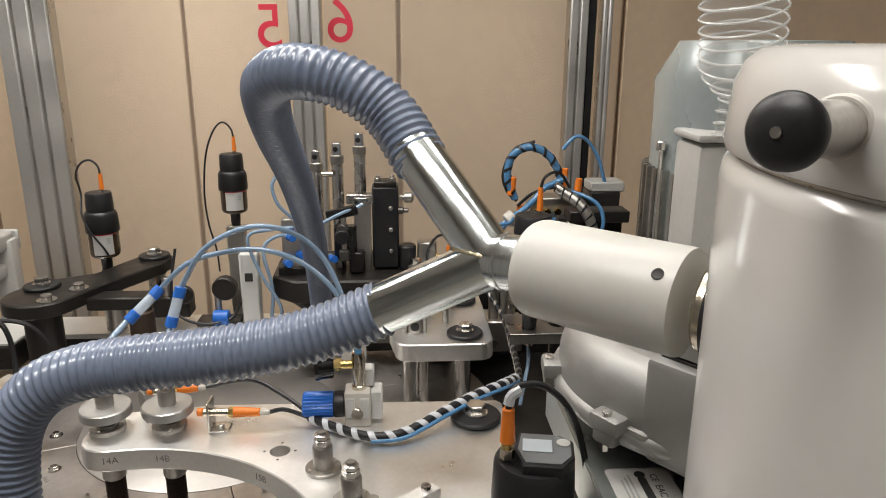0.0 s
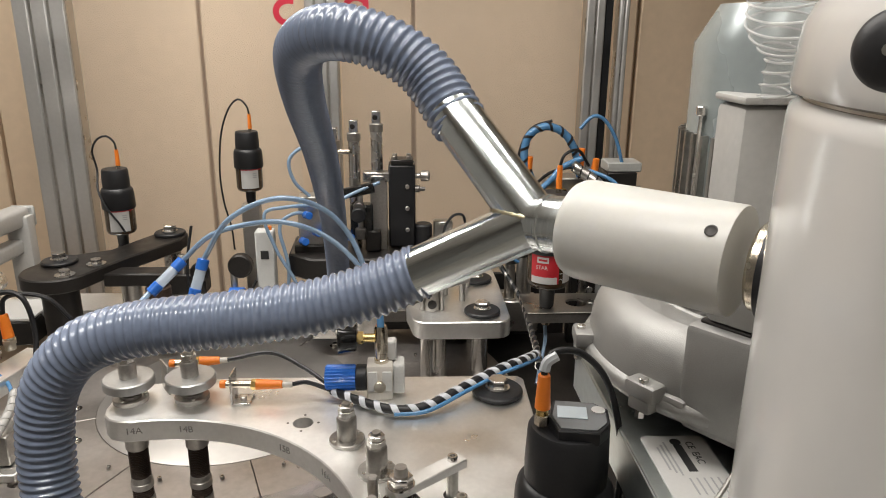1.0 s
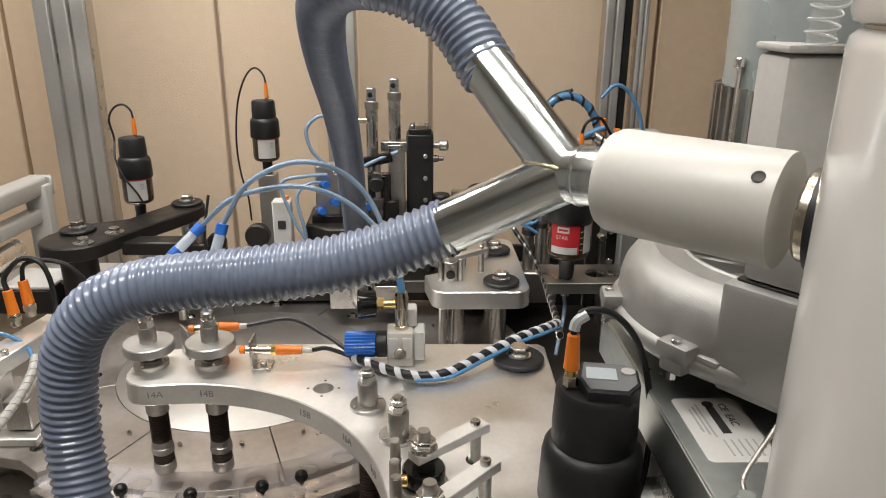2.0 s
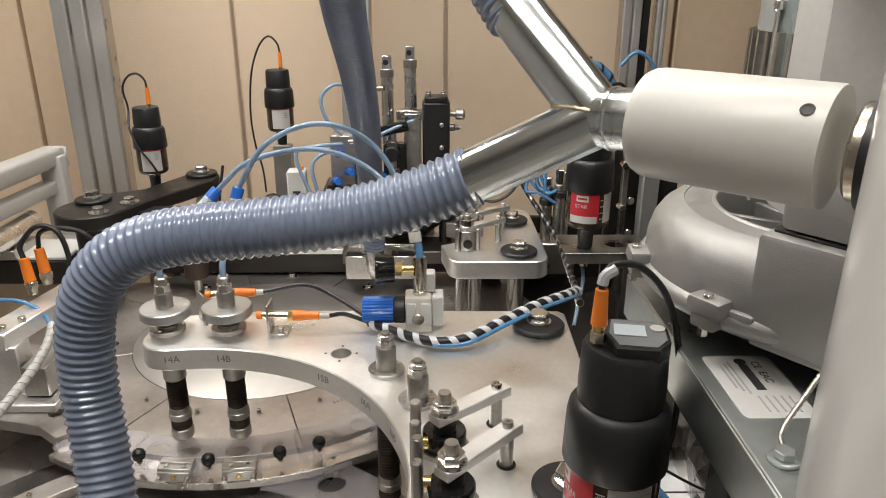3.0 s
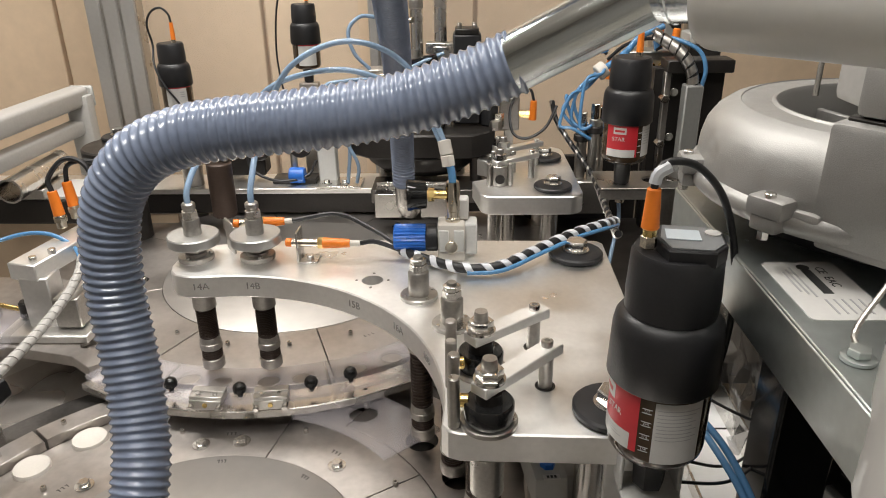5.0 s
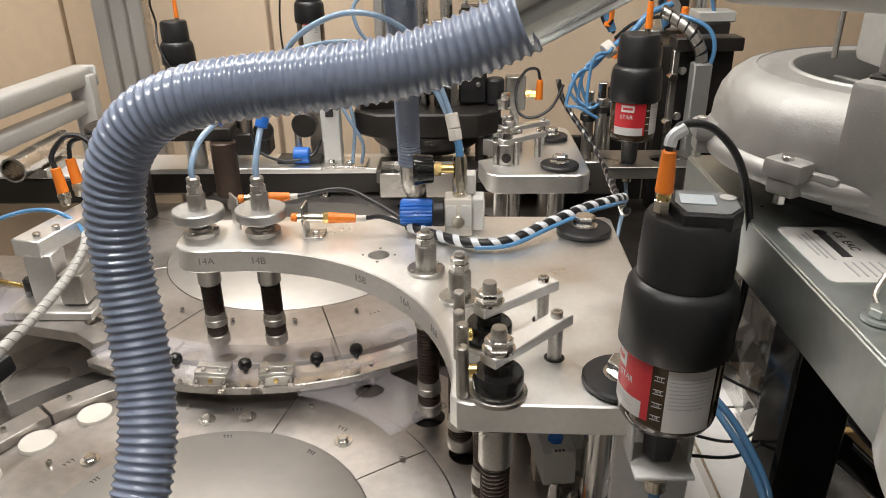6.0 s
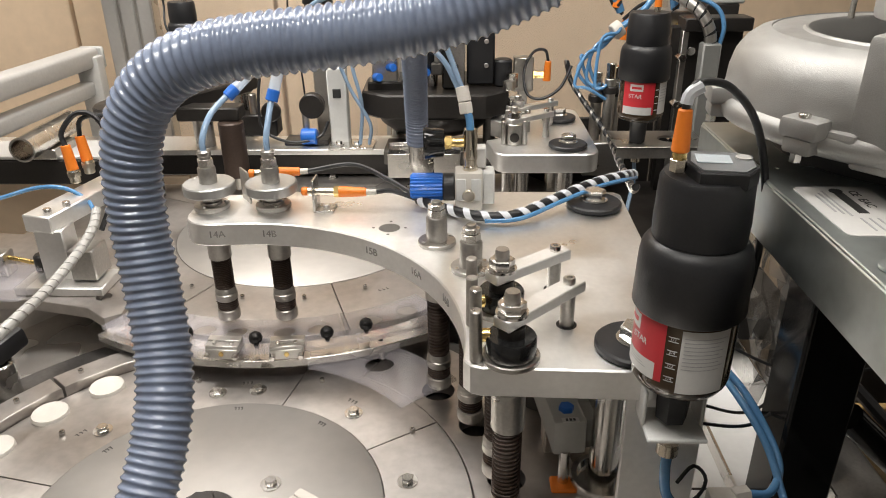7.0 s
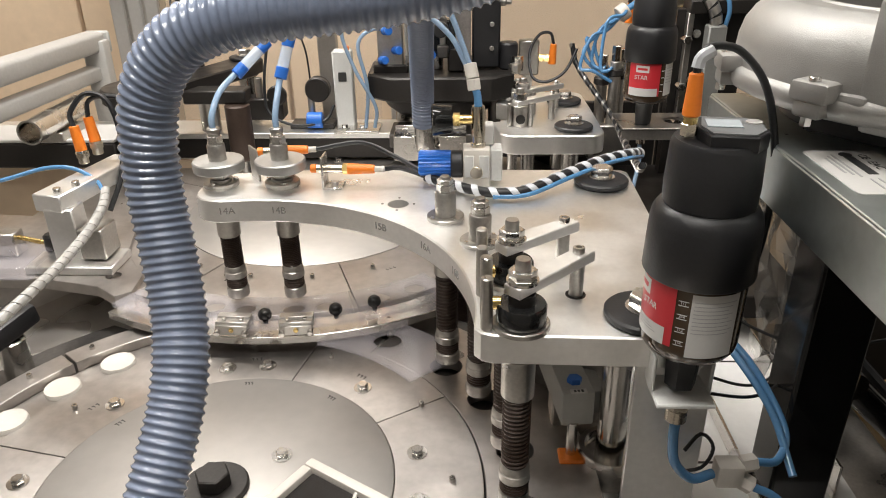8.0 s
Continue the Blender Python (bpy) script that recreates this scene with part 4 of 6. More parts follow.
# ---- blower on its zinc plate ----
sheet = thing("blower_shelf", (0.4, 0.6, 1.20), "zinc-plated folded sheet shelf carrying the blower", "shelf")
part("top_sheet", box(B(), (0.482, 0.54, 1.2915), (0.505, 0.595, 0.004), Matrix(), 0.0008), ZINC, sheet)
part("front_flange", box(B(), (0.2305, 0.54, 1.2695), (0.004, 0.595, 0.044), Matrix(), 0.0008), ZINC, sheet)
part("rear_flange", box(B(), (0.482, 0.8365, 1.2695), (0.50, 0.004, 0.044), Matrix(), 0.0008), ZINC, sheet)
lab = thing("type_label", (0.267, 0.6205, 1.2936), "white printed type label stuck on the shelf", "label")
LM = Matrix.Translation((0.267, 0.6205, 1.2936)) @ Euler((0, 0, radians(0))).to_matrix().to_4x4()
part("paper", prism(B(), arc(0.021, 0.0375, 0.005, 0, 90, 4) + arc(-0.021, 0.0375, 0.005, 90, 180, 4) + arc(-0.021, -0.0375, 0.005, 180, 270, 4) + arc(0.021, -0.0375, 0.005, 270, 360, 4), 0, 0.0004, m=LM), LABEL, lab)
LR = LM @ Euler((0, 0, radians(-90))).to_matrix().to_4x4() @ Matrix.Scale(0.90, 4)
letters("CE  EAC", 0.0095, LR @ Matrix.Translation((-0.020, 0.0125, 0.0006)), INK, lab, "mark", 0.0001)
part("maker_mark", box(B(), (-0.012, 0.001, 0.0006), (0.040, 0.0075, 0.0003), LR), INK, lab, "dark maker's name bar")
part("maker_emblem", cyl(B(), LR @ Vector((-0.037, 0.001, 0.0004)), LR @ Vector((-0.037, 0.001, 0.0008)), 0.0045, seg=20), INK, lab)
for k in range(3):
    part("print_line", box(B(), (-0.012, -0.010 - 0.004 * k, 0.0006), (0.05 - 0.008 * k, 0.0016, 0.0003), LR), GRAYINK, lab)
for k in range(5):
    part("print_line", box(B(), (0.028, 0.018 - 0.006 * k, 0.0006), (0.022, 0.0014, 0.0003), LR), GRAYINK, lab)

QX, QY = 0.377, 0.752
blow = thing("side_blower", (QX, QY, 1.295), "cast aluminium blower housing with a motor above", "blower")
T = Matrix.Translation((QX, QY, 0))
part("housing", lathe(B(), [(0.0, 1.312), (0.120, 1.312), (0.146, 1.315), (0.156, 1.319), (0.1595, 1.324), (0.1600, 1.330), (0.1575, 1.334), (0.1540, 1.336), (0.1525, 1.354), (0.1490, 1.367), (0.1425, 1.377), (0.1340, 1.3835), (0.1240, 1.3865), (0.1235, 1.3855), (0.100, 1.3855), (0.0985, 1.3870), (0.0965, 1.3870), (0.094, 1.384), (0.091, 1.345), (0.0, 1.345)], T, 96), CAST, blow)
# black core added under the housing as the dark of its shadow gap
part("gasket", lathe(B(), [(0.0, 1.2935), (0.11, 1.2935), (0.11, 1.314), (0.0, 1.314)], T, 64), BLACK, blow)
for a in (173, 213, 110):
    c, s = math.cos(radians(a)), math.sin(radians(a))
    m = T @ Euler((0, 0, radians(a))).to_matrix().to_4x4()
    lug = part("lug", box(B(), (0.160, 0, 1.337), (0.020, 0.030, 0.015), m, 0.004, 2), CAST, blow)
    part("lug_base", box(B(), (0.159, 0.0, 1.3245), (0.018, 0.022, 0.012), m, 0.003, 2), CAST, lug)
    part("nut", cyl(B(), m @ Vector((0.164, 0, 1.319)), m @ Vector((0.164, 0, 1.313)), 0.0042, seg=6), STEEL, lug)
    part("screw", cyl(B(), m @ Vector((0.163, 0, 1.3440)), m @ Vector((0.163, 0, 1.3475)), 0.0042, seg=12, ch=0.0006), STEEL, lug)
bm = B()
for k in range(10):
    box(bm, (0.06, 0, 1.36), (0.06, 0.006, 0.014), T @ Euler((0, 0, radians(36 * k))).to_matrix().to_4x4(), 0.001)
tagged(part("fan_guard", bm, CAST, blow), kind="stuff")
DM = Matrix.Translation((0.2585, 0.6500, 0.0)) @ Euler((0, 0, math.atan2(-0.79, 0.61))).to_matrix().to_4x4()
part("outlet", box(B(), (0.060, 0.062, 1.3600), (0.112, 0.120, 0.084), DM, 0.005, 2), CAST, blow)
part("outlet_sole", box(B(), (0.060, 0.064, 1.3170), (0.106, 0.114, 0.010), DM, 0.003, 2), CAST, blow)
part("outlet_rim", box(B(), (0.062, 0.066, 1.4025), (0.104, 0.108, 0.005), DM, 0.0015), BLACKOX, blow)
part("outlet_neck", box(B(), (0.064, 0.066, 1.4330), (0.100, 0.112, 0.056), DM, 0.005, 2), CAST, blow)
part("joint_rib", box(B(), (-0.012, 0.004, 1.3330), (0.050, 0.012, 0.010), DM, 0.004, 2), CAST, blow)
part("motor", lathe(B(), [(0.0, 1.43), (0.060, 1.43), (0.082, 1.445), (0.084, 1.605), (0.066, 1.636), (0.0, 1.637)], T, 64), MOTOR, blow)
bm = B()
for k in range(44):
    box(bm, (0.0845, 0, 1.49), (0.010, 0.003, 0.085), T @ Euler((0, 0, radians(360 / 44 * k))).to_matrix().to_4x4())
tagged(part("cooling_ribs", bm, DULL, blow), kind="stuff")
part("shaft_housing", lathe(B(), [(0.034, 1.345), (0.034, 1.40), (0.045, 1.435), (0.0, 1.435)], T, 32), CAST, blow)
part("terminal_box", box(B(), (0.328, 0.690, 1.482), (0.066, 0.05, 0.160), Matrix(), 0.006, 2), FRAMEPAINT, blow)
part("terminal_lid", box(B(), (0.328, 0.690, 1.5665), (0.069, 0.053, 0.006), Matrix(), 0.0025, 2), FRAMEPAINT, blow)
part("tie_bolt", cyl(B(), (0.293, 0.735, 1.40), (0.293, 0.735, 1.548), 0.0022, seg=8), STEEL, blow)
part("bolt_head", cyl(B(), (0.293, 0.735, 1.548), (0.293, 0.735, 1.556), 0.0048, seg=12, ch=0.001), STEEL, blow)

# braided earth strap
strap = thing("earth_strap", (0.258, 0.53, 1.293), "braided earth strap bolted to the shelf", "cable")
part("braid", tube(B(), [(0.247, 0.537, 1.299), (0.250, 0.548, 1.303), (0.262, 0.556, 1.318), (0.285, 0.565, 1.345), (0.31, 0.56, 1.36)], 0.002, 0.0018, 8, radius=lambda k: 0.0014 + 0.0006 * (k % 2)), DULL, strap)
part("lug_ring", lathe(B(), [(0.003, 1.294), (0.0095, 1.294), (0.0095, 1.296), (0.003, 1.2975)], Matrix.Translation((0.246, 0.533, 0)), 24), ZINC, strap)
part("bolt_head", hexa(B(), (0.246, 0.533, 1.297), 0.0068, 0.005), ZINC, strap)


# ---- grease cartridges ----
def cartridge(loc, k, label, full=True):
    """Automatic lubricator standing neck down: cap with display, ribbed collar, grease cup and neck. k scales it."""
    x, y, z = loc
    c = thing("grease_cartridge", loc, label, "lubricator", "grease cartridges")
    T = Matrix.Translation(loc) @ Matrix.Scale(k, 4)
    col = part("collar", lathe(B(), [(0.038, 0.122), (0.0445, 0.122), (0.046, 0.124), (0.0445, 0.168), (0.043, 0.176), (0.039, 0.182), (0.034, 0.184)], T, 48), BLACK, c)
    bm = B()
    for n in range(16):
        box(bm, (0.0452, 0, 0.150), (0.002, 0.004, 0.050), T @ Euler((0, radians(-2), 2 * math.pi * n / 16)).to_matrix().to_4x4(), 0.0006)
    part("grip_rib", bm, BLACK, col)
    cap = part("cap", lathe(B(), [(0.034, 0.182), (0.0365, 0.184), (0.037, 0.2), (0.0355, 0.232), (0.033, 0.2365), (0.0, 0.2365)], T, 48), BLACK, c)
    part("cup", lathe(B(), [(0.0, 0.047), (0.030, 0.047), (0.037, 0.050), (0.0405, 0.056), (0.0415, 0.062), (0.0415, 0.124)], T, 48, close=False), OIL, c)
    part("neck", lathe(B(), [(0.0, 0.005), (0.014, 0.005), (0.0145, 0.012), (0.016, 0.040), (0.022, 0.047), (0.0, 0.047)], T, 6 if full else 24), BLACK, c)

    def band(a0, a1, z0, z1, r, material, name, label=""):
        bm = B()
        n = max(2, int((a1 - a0) / 5))
        pts = [(r * math.cos(radians(a0 + (a1 - a0) * i / n)), r * math.sin(radians(a0 + (a1 - a0) * i / n))) for i in range(n + 1)]
        lo = [bm.verts.new(T @ Vector((px, py, z0))) for px, py in pts]
        hi = [bm.verts.new(T @ Vector((px, py, z1))) for px, py in pts]
        for i in range(n):
            bm.faces.new((lo[i], lo[i + 1], hi[i + 1], hi[i]))
        return part(name, bm, material, c, label)

    return c, T, cap, band


def near_cartridge():
    c, T, cap, band = cartridge((0.184, 0.672, 1.0770), 0.95, "black grease cartridge with a red and white label and display")
    # display module on the cap
    m = T @ Matrix.Translation((0.004, -0.002, 0.2365)) @ Euler((0, 0, radians(-10))).to_matrix().to_4x4()
    top = part("control_head", prism(B(), [(-0.014, -0.026), (0.020, -0.026), (0.030, -0.010), (0.030, 0.016), (0.018, 0.026), (-0.018, 0.026), (-0.022, -0.004)], -0.004, 0.009, m=m, bev=0.0012), BLACK, c)
    part("front_panel", prism(B(), [(-0.012, -0.023), (0.018, -0.023), (0.027, -0.009), (0.027, 0.014), (0.016, 0.023), (-0.016, 0.023), (-0.019, -0.003)], 0.009, 0.0101, m=m), PANEL, top)
    part("display", box(B(), (-0.002, 0.003, 0.0106), (0.026, 0.020, 0.001), m, 0.0003), SCREEN, top)
    part("button", cyl(B(), m @ Vector((0.021, 0.010, 0.0098)), m @ Vector((0.021, 0.010, 0.0112)), 0.0058, seg=20), LABEL, top)
    plug = m @ Vector((-0.028, -0.006, 0.002))
    part("socket", cyl(B(), plug, plug + Vector((0, 0, 0.010)), 0.0062, seg=6, ch=0.0008), NICKEL, c)
    part("socket_ring", cyl(B(), plug + Vector((0, 0, 0.009)), plug + Vector((0, 0, 0.016)), 0.0052, seg=18, ch=0.0006), BRASS, c)
    part("plug", cyl(B(), plug + Vector((0, 0, 0.015)), plug + Vector((0, 0, 0.046)), 0.0066, 0.0050, seg=18, ch=0.001), ORANGE, c, "orange cable plug")
    tp = plug + Vector((0, 0, 0.045))
    part("cable", tube(B(), [tp, tp + Vector((0.001, 0.001, 0.010)), tp + Vector((0.010, 0.006, 0.018)), tp + Vector((0.034, 0.012, 0.012)), tp + Vector((0.058, 0.014, -0.018)), tp + Vector((0.072, 0.012, -0.075)), tp + Vector((0.072, 0.010, -0.14)), tp + Vector((0.060, 0.014, -0.20)), tp + Vector((0.036, 0.022, -0.25))], 0.0029, 0.005, 10), BLACK, c)
    part("cable_tag", tube(B(), [tp + Vector((0.000, 0.000, 0.004)), tp + Vector((0.002, 0.001, 0.011)), tp + Vector((0.010, 0.003, 0.0155))], 0.0046, 0.003, 8), WRAP, c)
    # printed sleeve round the cup
    band(150, 233, 0.066, 0.122, 0.0419, RED, "red_label", "red printed label")
    band(150, 224, 0.066, 0.0825, 0.0422, LABEL, "white_strip")
    band(164, 196, 0.104, 0.118, 0.0422, LABEL, "maker_panel")
    band(170, 191, 0.109, 0.1135, 0.0424, RED, "maker_mark")
    band(250, 306, 0.060, 0.119, 0.0419, LABEL, "white_label", "white printed label")
    for n in range(9):
        band(253, 302 - (n * 5) % 11, 0.112 - 0.0036 * n, 0.1128 - 0.0036 * n, 0.0422, GRAYINK, "print_line")
    for n in range(4):
        band(236, 247, 0.111 - 0.0125 * n, 0.1118 - 0.0125 * n, 0.0420, LABEL, "scale_mark")
        band(236, 247, 0.107 - 0.0125 * n, 0.1078 - 0.0125 * n, 0.0420, LABEL, "scale_mark")
        a = radians(241.5)
        mm = T @ Matrix.Translation((0.0421 * math.cos(a), 0.0421 * math.sin(a), 0.1098 - 0.0125 * n)) @ Euler((radians(90), 0, a + radians(90))).to_matrix().to_4x4()
        letters(("1/1", "3/4", "1/2", "1/4")[n], 0.0042, mm, LABEL, c, "scale_number", 0.0001)
    for n in range(3):
        band(182, 212 - 5 * n, 0.0735 + 0.0026 * n, 0.0743 + 0.0026 * n, 0.0424, GRAYINK, "print_line")
    a = radians(199)
    mm = T @ Matrix.Translation((0.0424 * math.cos(a), 0.0424 * math.sin(a), 0.098)) @ Euler((radians(90), 0, a + radians(90))).to_matrix().to_4x4()
    letters("STAR", 0.008, mm, LABEL, c, "word", 0.0001)
    # holder below
    b = thing("cartridge_bracket", (0.19, 0.70, 0.82), "bent grey steel bracket holding the grease cartridge", "bracket")
    part("fork", box(B(), (0.185, 0.672, 1.0725), (0.050, 0.045, 0.004), bev=0.001), LIGHTGRAY, b)
    for s in (-1, 1):
        part("cheek", box(B(), (0.185 + s * 0.0245, 0.682, 1.090), (0.003, 0.026, 0.036), bev=0.001), LIGHTGRAY, b)
    part("upright", box(B(), (0.192, 0.712, 0.965), (0.072, 0.006, 0.29), bev=0.001), ALU, b)
    for s in (-0.02, 0.02):
        part("screw", cyl(B(), (0.192 + s, 0.709, 0.86), (0.192 + s, 0.705, 0.86), 0.004, seg=12, ch=0.0006), STEEL, b)
    part("foot", box(B(), (0.192, 0.73, 0.825), (0.085, 0.06, 0.02), bev=0.002), ALU, b)
    f = thing("hose_fitting", (0.186, 0.672, 1.04), "nickel hose fitting with a blue grease line", "fitting")
    part("nut", cyl(B(), (0.185, 0.672, 1.0705), (0.185, 0.672, 1.056), 0.0115, seg=6, ch=0.001), NICKEL, f)
    part("ferrule", cyl(B(), (0.185, 0.672, 1.056), (0.185, 0.672, 1.042), 0.0095, seg=20, ch=0.001), NICKEL, f)
    part("line", tube(B(), [(0.186, 0.672, 1.045), (0.186, 0.672, 1.02), (0.192, 0.674, 0.99), (0.212, 0.68, 0.965), (0.235, 0.69, 0.962)], 0.0048, 0.005, 12), BLUETUBE, f)
    v = thing("grease_divider", (0.25, 0.694, 0.95), "pale plastic line divider", "fitting")
    part("block", box(B(), (0.252, 0.695, 0.960), (0.026, 0.02, 0.026), bev=0.003, seg=2), CREAM, v)
    part("nut", cyl(B(), (0.262, 0.696, 0.968), (0.278, 0.70, 0.968), 0.009, seg=6, ch=0.001), CREAM, v)
    part("nut", cyl(B(), (0.262, 0.696, 0.952), (0.276, 0.69, 0.946), 0.009, seg=6, ch=0.001), CREAM, v)
    air_line([(0.278, 0.70, 0.968), (0.305, 0.71, 0.962), (0.325, 0.75, 0.97), (0.31, 0.82, 1.0), (0.27, 0.88, 1.03)], 0.0042, BLUETUBE, "blue grease line coiling beside the column")
    air_line([(0.276, 0.69, 0.946), (0.30, 0.685, 0.935), (0.33, 0.67, 0.90), (0.35, 0.64, 0.84)], 0.0042, BLUETUBE, "blue grease line running down to the bed")
    air_line([(0.318, 0.70, 0.95), (0.312, 0.76, 0.985), (0.29, 0.84, 1.01), (0.28, 0.95, 1.0)], 0.0040, BLUETUBE, "blue grease line beside the press plate")


near_cartridge()


def far_cartridge(x, y, z, k, red, az, cable):
    c, T, cap, band = cartridge((x, y, z), k, "black grease cartridge with a red and white label" if red else "black grease cartridge with a white label", False)
    if red:
        band(az - 55, az + 25, 0.064, 0.122, 0.0419, RED, "red_label", "red printed label")
        band(az - 53, az + 20, 0.064, 0.078, 0.0423, LABEL, "white_strip")
        band(az - 36, az - 4, 0.106, 0.118, 0.0423, LABEL, "maker_panel")
        band(az - 32, az - 8, 0.110, 0.114, 0.0425, RED, "maker_mark")
        band(az + 38, az + 85, 0.064, 0.120, 0.0419, LABEL, "white_label")
        for n in range(4):
            band(az + 27, az + 36, 0.108 - 0.012 * n, 0.1095 - 0.012 * n, 0.042, LABEL, "scale_mark")
        for n in range(6):
            band(az + 42, az + 80, 0.112 - 0.005 * n, 0.1132 - 0.005 * n, 0.0421, GRAYINK, "print_line")
        a = radians(az - 22)
        mm = T @ Matrix.Translation((0.0424 * math.cos(a), 0.0424 * math.sin(a), 0.097)) @ Euler((radians(90), 0, a + radians(90))).to_matrix().to_4x4()
        letters("STAR", 0.010 * k, mm, LABEL, c, "word", 0.0001)
    else:
        band(az - 40, az + 38, 0.060, 0.118, 0.0419, LABEL, "white_label", "white printed label")
        band(az - 40, az + 60, 0.118, 0.122, 0.0419, RED, "red_edge")
        for n in range(3):
            band(az + 12, az + 28, 0.106 - 0.006 * n, 0.109 - 0.006 * n, 0.0422, GRAYINK, "print_line")
    part("plug", cyl(B(), T @ Vector((0.012, 0, 0.245)), T @ Vector((0.012, 0, 0.290)), 0.0065 * k, 0.005 * k, seg=14), ORANGE, c, "orange cable plug")
    part("socket", cyl(B(), T @ Vector((0.012, 0, 0.236)), T @ Vector((0.012, 0, 0.247)), 0.006 * k, seg=12), NICKEL, c)
    if cable:
        part("cable", tube(B(), [T @ Vector(p) for p in cable], 0.003 * k, 0.008, 8), BLACK, c)
    return c


LC = [(0.012, 0, 0.288), (0.008, 0, 0.312), (-0.012, 0, 0.328), (-0.038, 0, 0.318), (-0.055, 0, 0.285), (-0.052, 0.01, 0.23), (-0.04, -0.03, 0.18), (-0.015, -0.046, 0.13), (0.012, -0.047, 0.09), (0.024, -0.04, 0.06)]
MC = [(0.012, 0, 0.288), (0.006, 0, 0.315), (-0.02, 0, 0.335), (-0.055, 0.01, 0.30), (-0.085, 0.02, 0.22), (-0.098, 0.02, 0.10), (-0.092, 0.02, 0.0), (-0.075, 0.02, -0.08), (-0.07, 0.02, -0.16)]
far_cartridge(-0.612, 1.792, 1.115, 0.80, False, -72, LC)
far_cartridge(-0.337, 1.915, 1.190, 0.77, False, -75, MC)
far_cartridge(0.336, 1.512, 1.067, 1.02, True, -97, [(0.012, 0, 0.288), (0.02, 0, 0.31), (0.05, 0.02, 0.315), (0.08, 0.05, 0.28)])

# ---- the rear of the machine ----
rail = thing("rear_beam", (-0.3, 1.75, 0.90), "long machine beam with a pale top and dark front", "beam")
part("top_plate", box(B(), (-0.42, 1.745, 0.994), (1.5, 0.11, 0.012), bev=0.001), ALU, rail)
part("body", box(B(), (-0.42, 1.745, 0.9645), (1.48, 0.10, 0.047), bev=0.002), BLACKOX, rail)
part("end_block", box(B(), (0.0, 1.71, 0.99), (0.34, 0.10, 0.03), bev=0.002), DARKSTEEL, rail)
part("joint_bracket", box(B(), (-0.245, 1.722, 1.002), (0.10, 0.07, 0.006), bev=0.001), STEEL, rail)
for x in (-0.275, -0.235):
    copy_thing(bolt, pose(x, 1.715, 1.005))
trough = thing("suction_trough", (-0.08, 1.62, 0.985), "small folded steel trough under the hose elbow", "trough")
part("left_wall", box(B(), (-0.125, 1.60, 1.0), (0.055, 0.05, 0.052), bev=0.001), STEEL, trough)
part("right_wall", box(B(), (-0.030, 1.60, 1.0), (0.055, 0.05, 0.052), bev=0.001), STEEL, trough)
part("rear_sheet", box(B(), (-0.078, 1.632, 1.004), (0.15, 0.004, 0.06), bev=0.001), STEEL, trough)
elbow = thing("hose_elbow", (-0.085, 1.515, 0.99), "bent stainless elbow pipe on the hose end", "pipe")
part("bend", tube(B(), [(-0.085, 1.515, 1.09), (-0.085, 1.516, 1.05), (-0.084, 1.522, 1.022), (-0.078, 1.55, 1.002), (-0.072, 1.60, 1.0)], 0.0185, 0.006, 24), STEEL, elbow)

# black press head with rods
head = thing("press_unit", (-0.05, 1.79, 1.06), "black machined press head carrying cylinders", "press head")
part("head_plate", prism(B(), [(-0.215, 1.70), (-0.16, 1.655), (0.05, 1.655), (0.10, 1.70), (0.105, 1.85), (0.05, 1.90), (-0.17, 1.90), (-0.22, 1.84)], 1.075, 1.128, bev=0.004), BLACKOX, head)
part("lower_boss", lathe(B(), [(0.0, 1.03), (0.10, 1.03), (0.125, 1.05), (0.13, 1.075), (0.0, 1.075)], Matrix.Translation((-0.06, 1.78, 0)), 40), BLACKOX, head)
part("block", box(B(), (0.040, 1.76, 1.228), (0.060, 0.065, 0.190), bev=0.004), BLACK, head)
part("block_cap", box(B(), (0.040, 1.755, 1.328), (0.050, 0.052, 0.012), bev=0.002), BLACKOX, head)
for x, y in ((0.024, 1.738), (0.056, 1.738), (0.024, 1.772), (0.056, 1.772)):
    part("cap_screw", cyl(B(), (x, y, 1.334), (x, y, 1.342), 0.0055, seg=14, ch=0.001), DULL, head)
for z in (1.175, 1.225, 1.275):
    part("cap_screw", cyl(B(), (0.052, 1.728, z), (0.052, 1.720, z), 0.0048, seg=12, ch=0.001), DULL, head)
part("lever", box(B(), (0, 0, 0), (0.070, 0.020, 0.022), Matrix.Translation((-0.055, 1.700, 1.272)) @ Euler((0, radians(-12), 0)).to_matrix().to_4x4(), 0.003, 2), GLOSSBLACK, head)
part("lever_pivot", cyl(B(), (-0.055, 1.712, 1.235), (-0.055, 1.685, 1.235), 0.0125, seg=20, ch=0.002), DARKSTEEL, head)
part("link", cyl(B(), (-0.052, 1.698, 1.262), (-0.052, 1.698, 1.175), 0.0062, seg=14), DULL, head)
part("clevis", box(B(), (-0.052, 1.698, 1.175), (0.024, 0.022, 0.026), bev=0.003), DARKSTEEL, head)
part("round_knob", cyl(B(), (0.088, 1.745, 1.128), (0.088, 1.745, 1.185), 0.021, seg=28, ch=0.004), BLACK, head)
part("valve_elbow", cyl(B(), (-0.150, 1.712, 1.240), (-0.118, 1.706, 1.246), 0.0062, seg=12, ch=0.001), NICKEL, head)
part("bracket_plate", box(B(), (-0.012, 1.735, 1.212), (0.038, 0.016, 0.175), bev=0.002), DULL, head)
part("bracket_arm", box(B(), (-0.012, 1.745, 1.295), (0.07, 0.03, 0.022), bev=0.002), DULL, head)
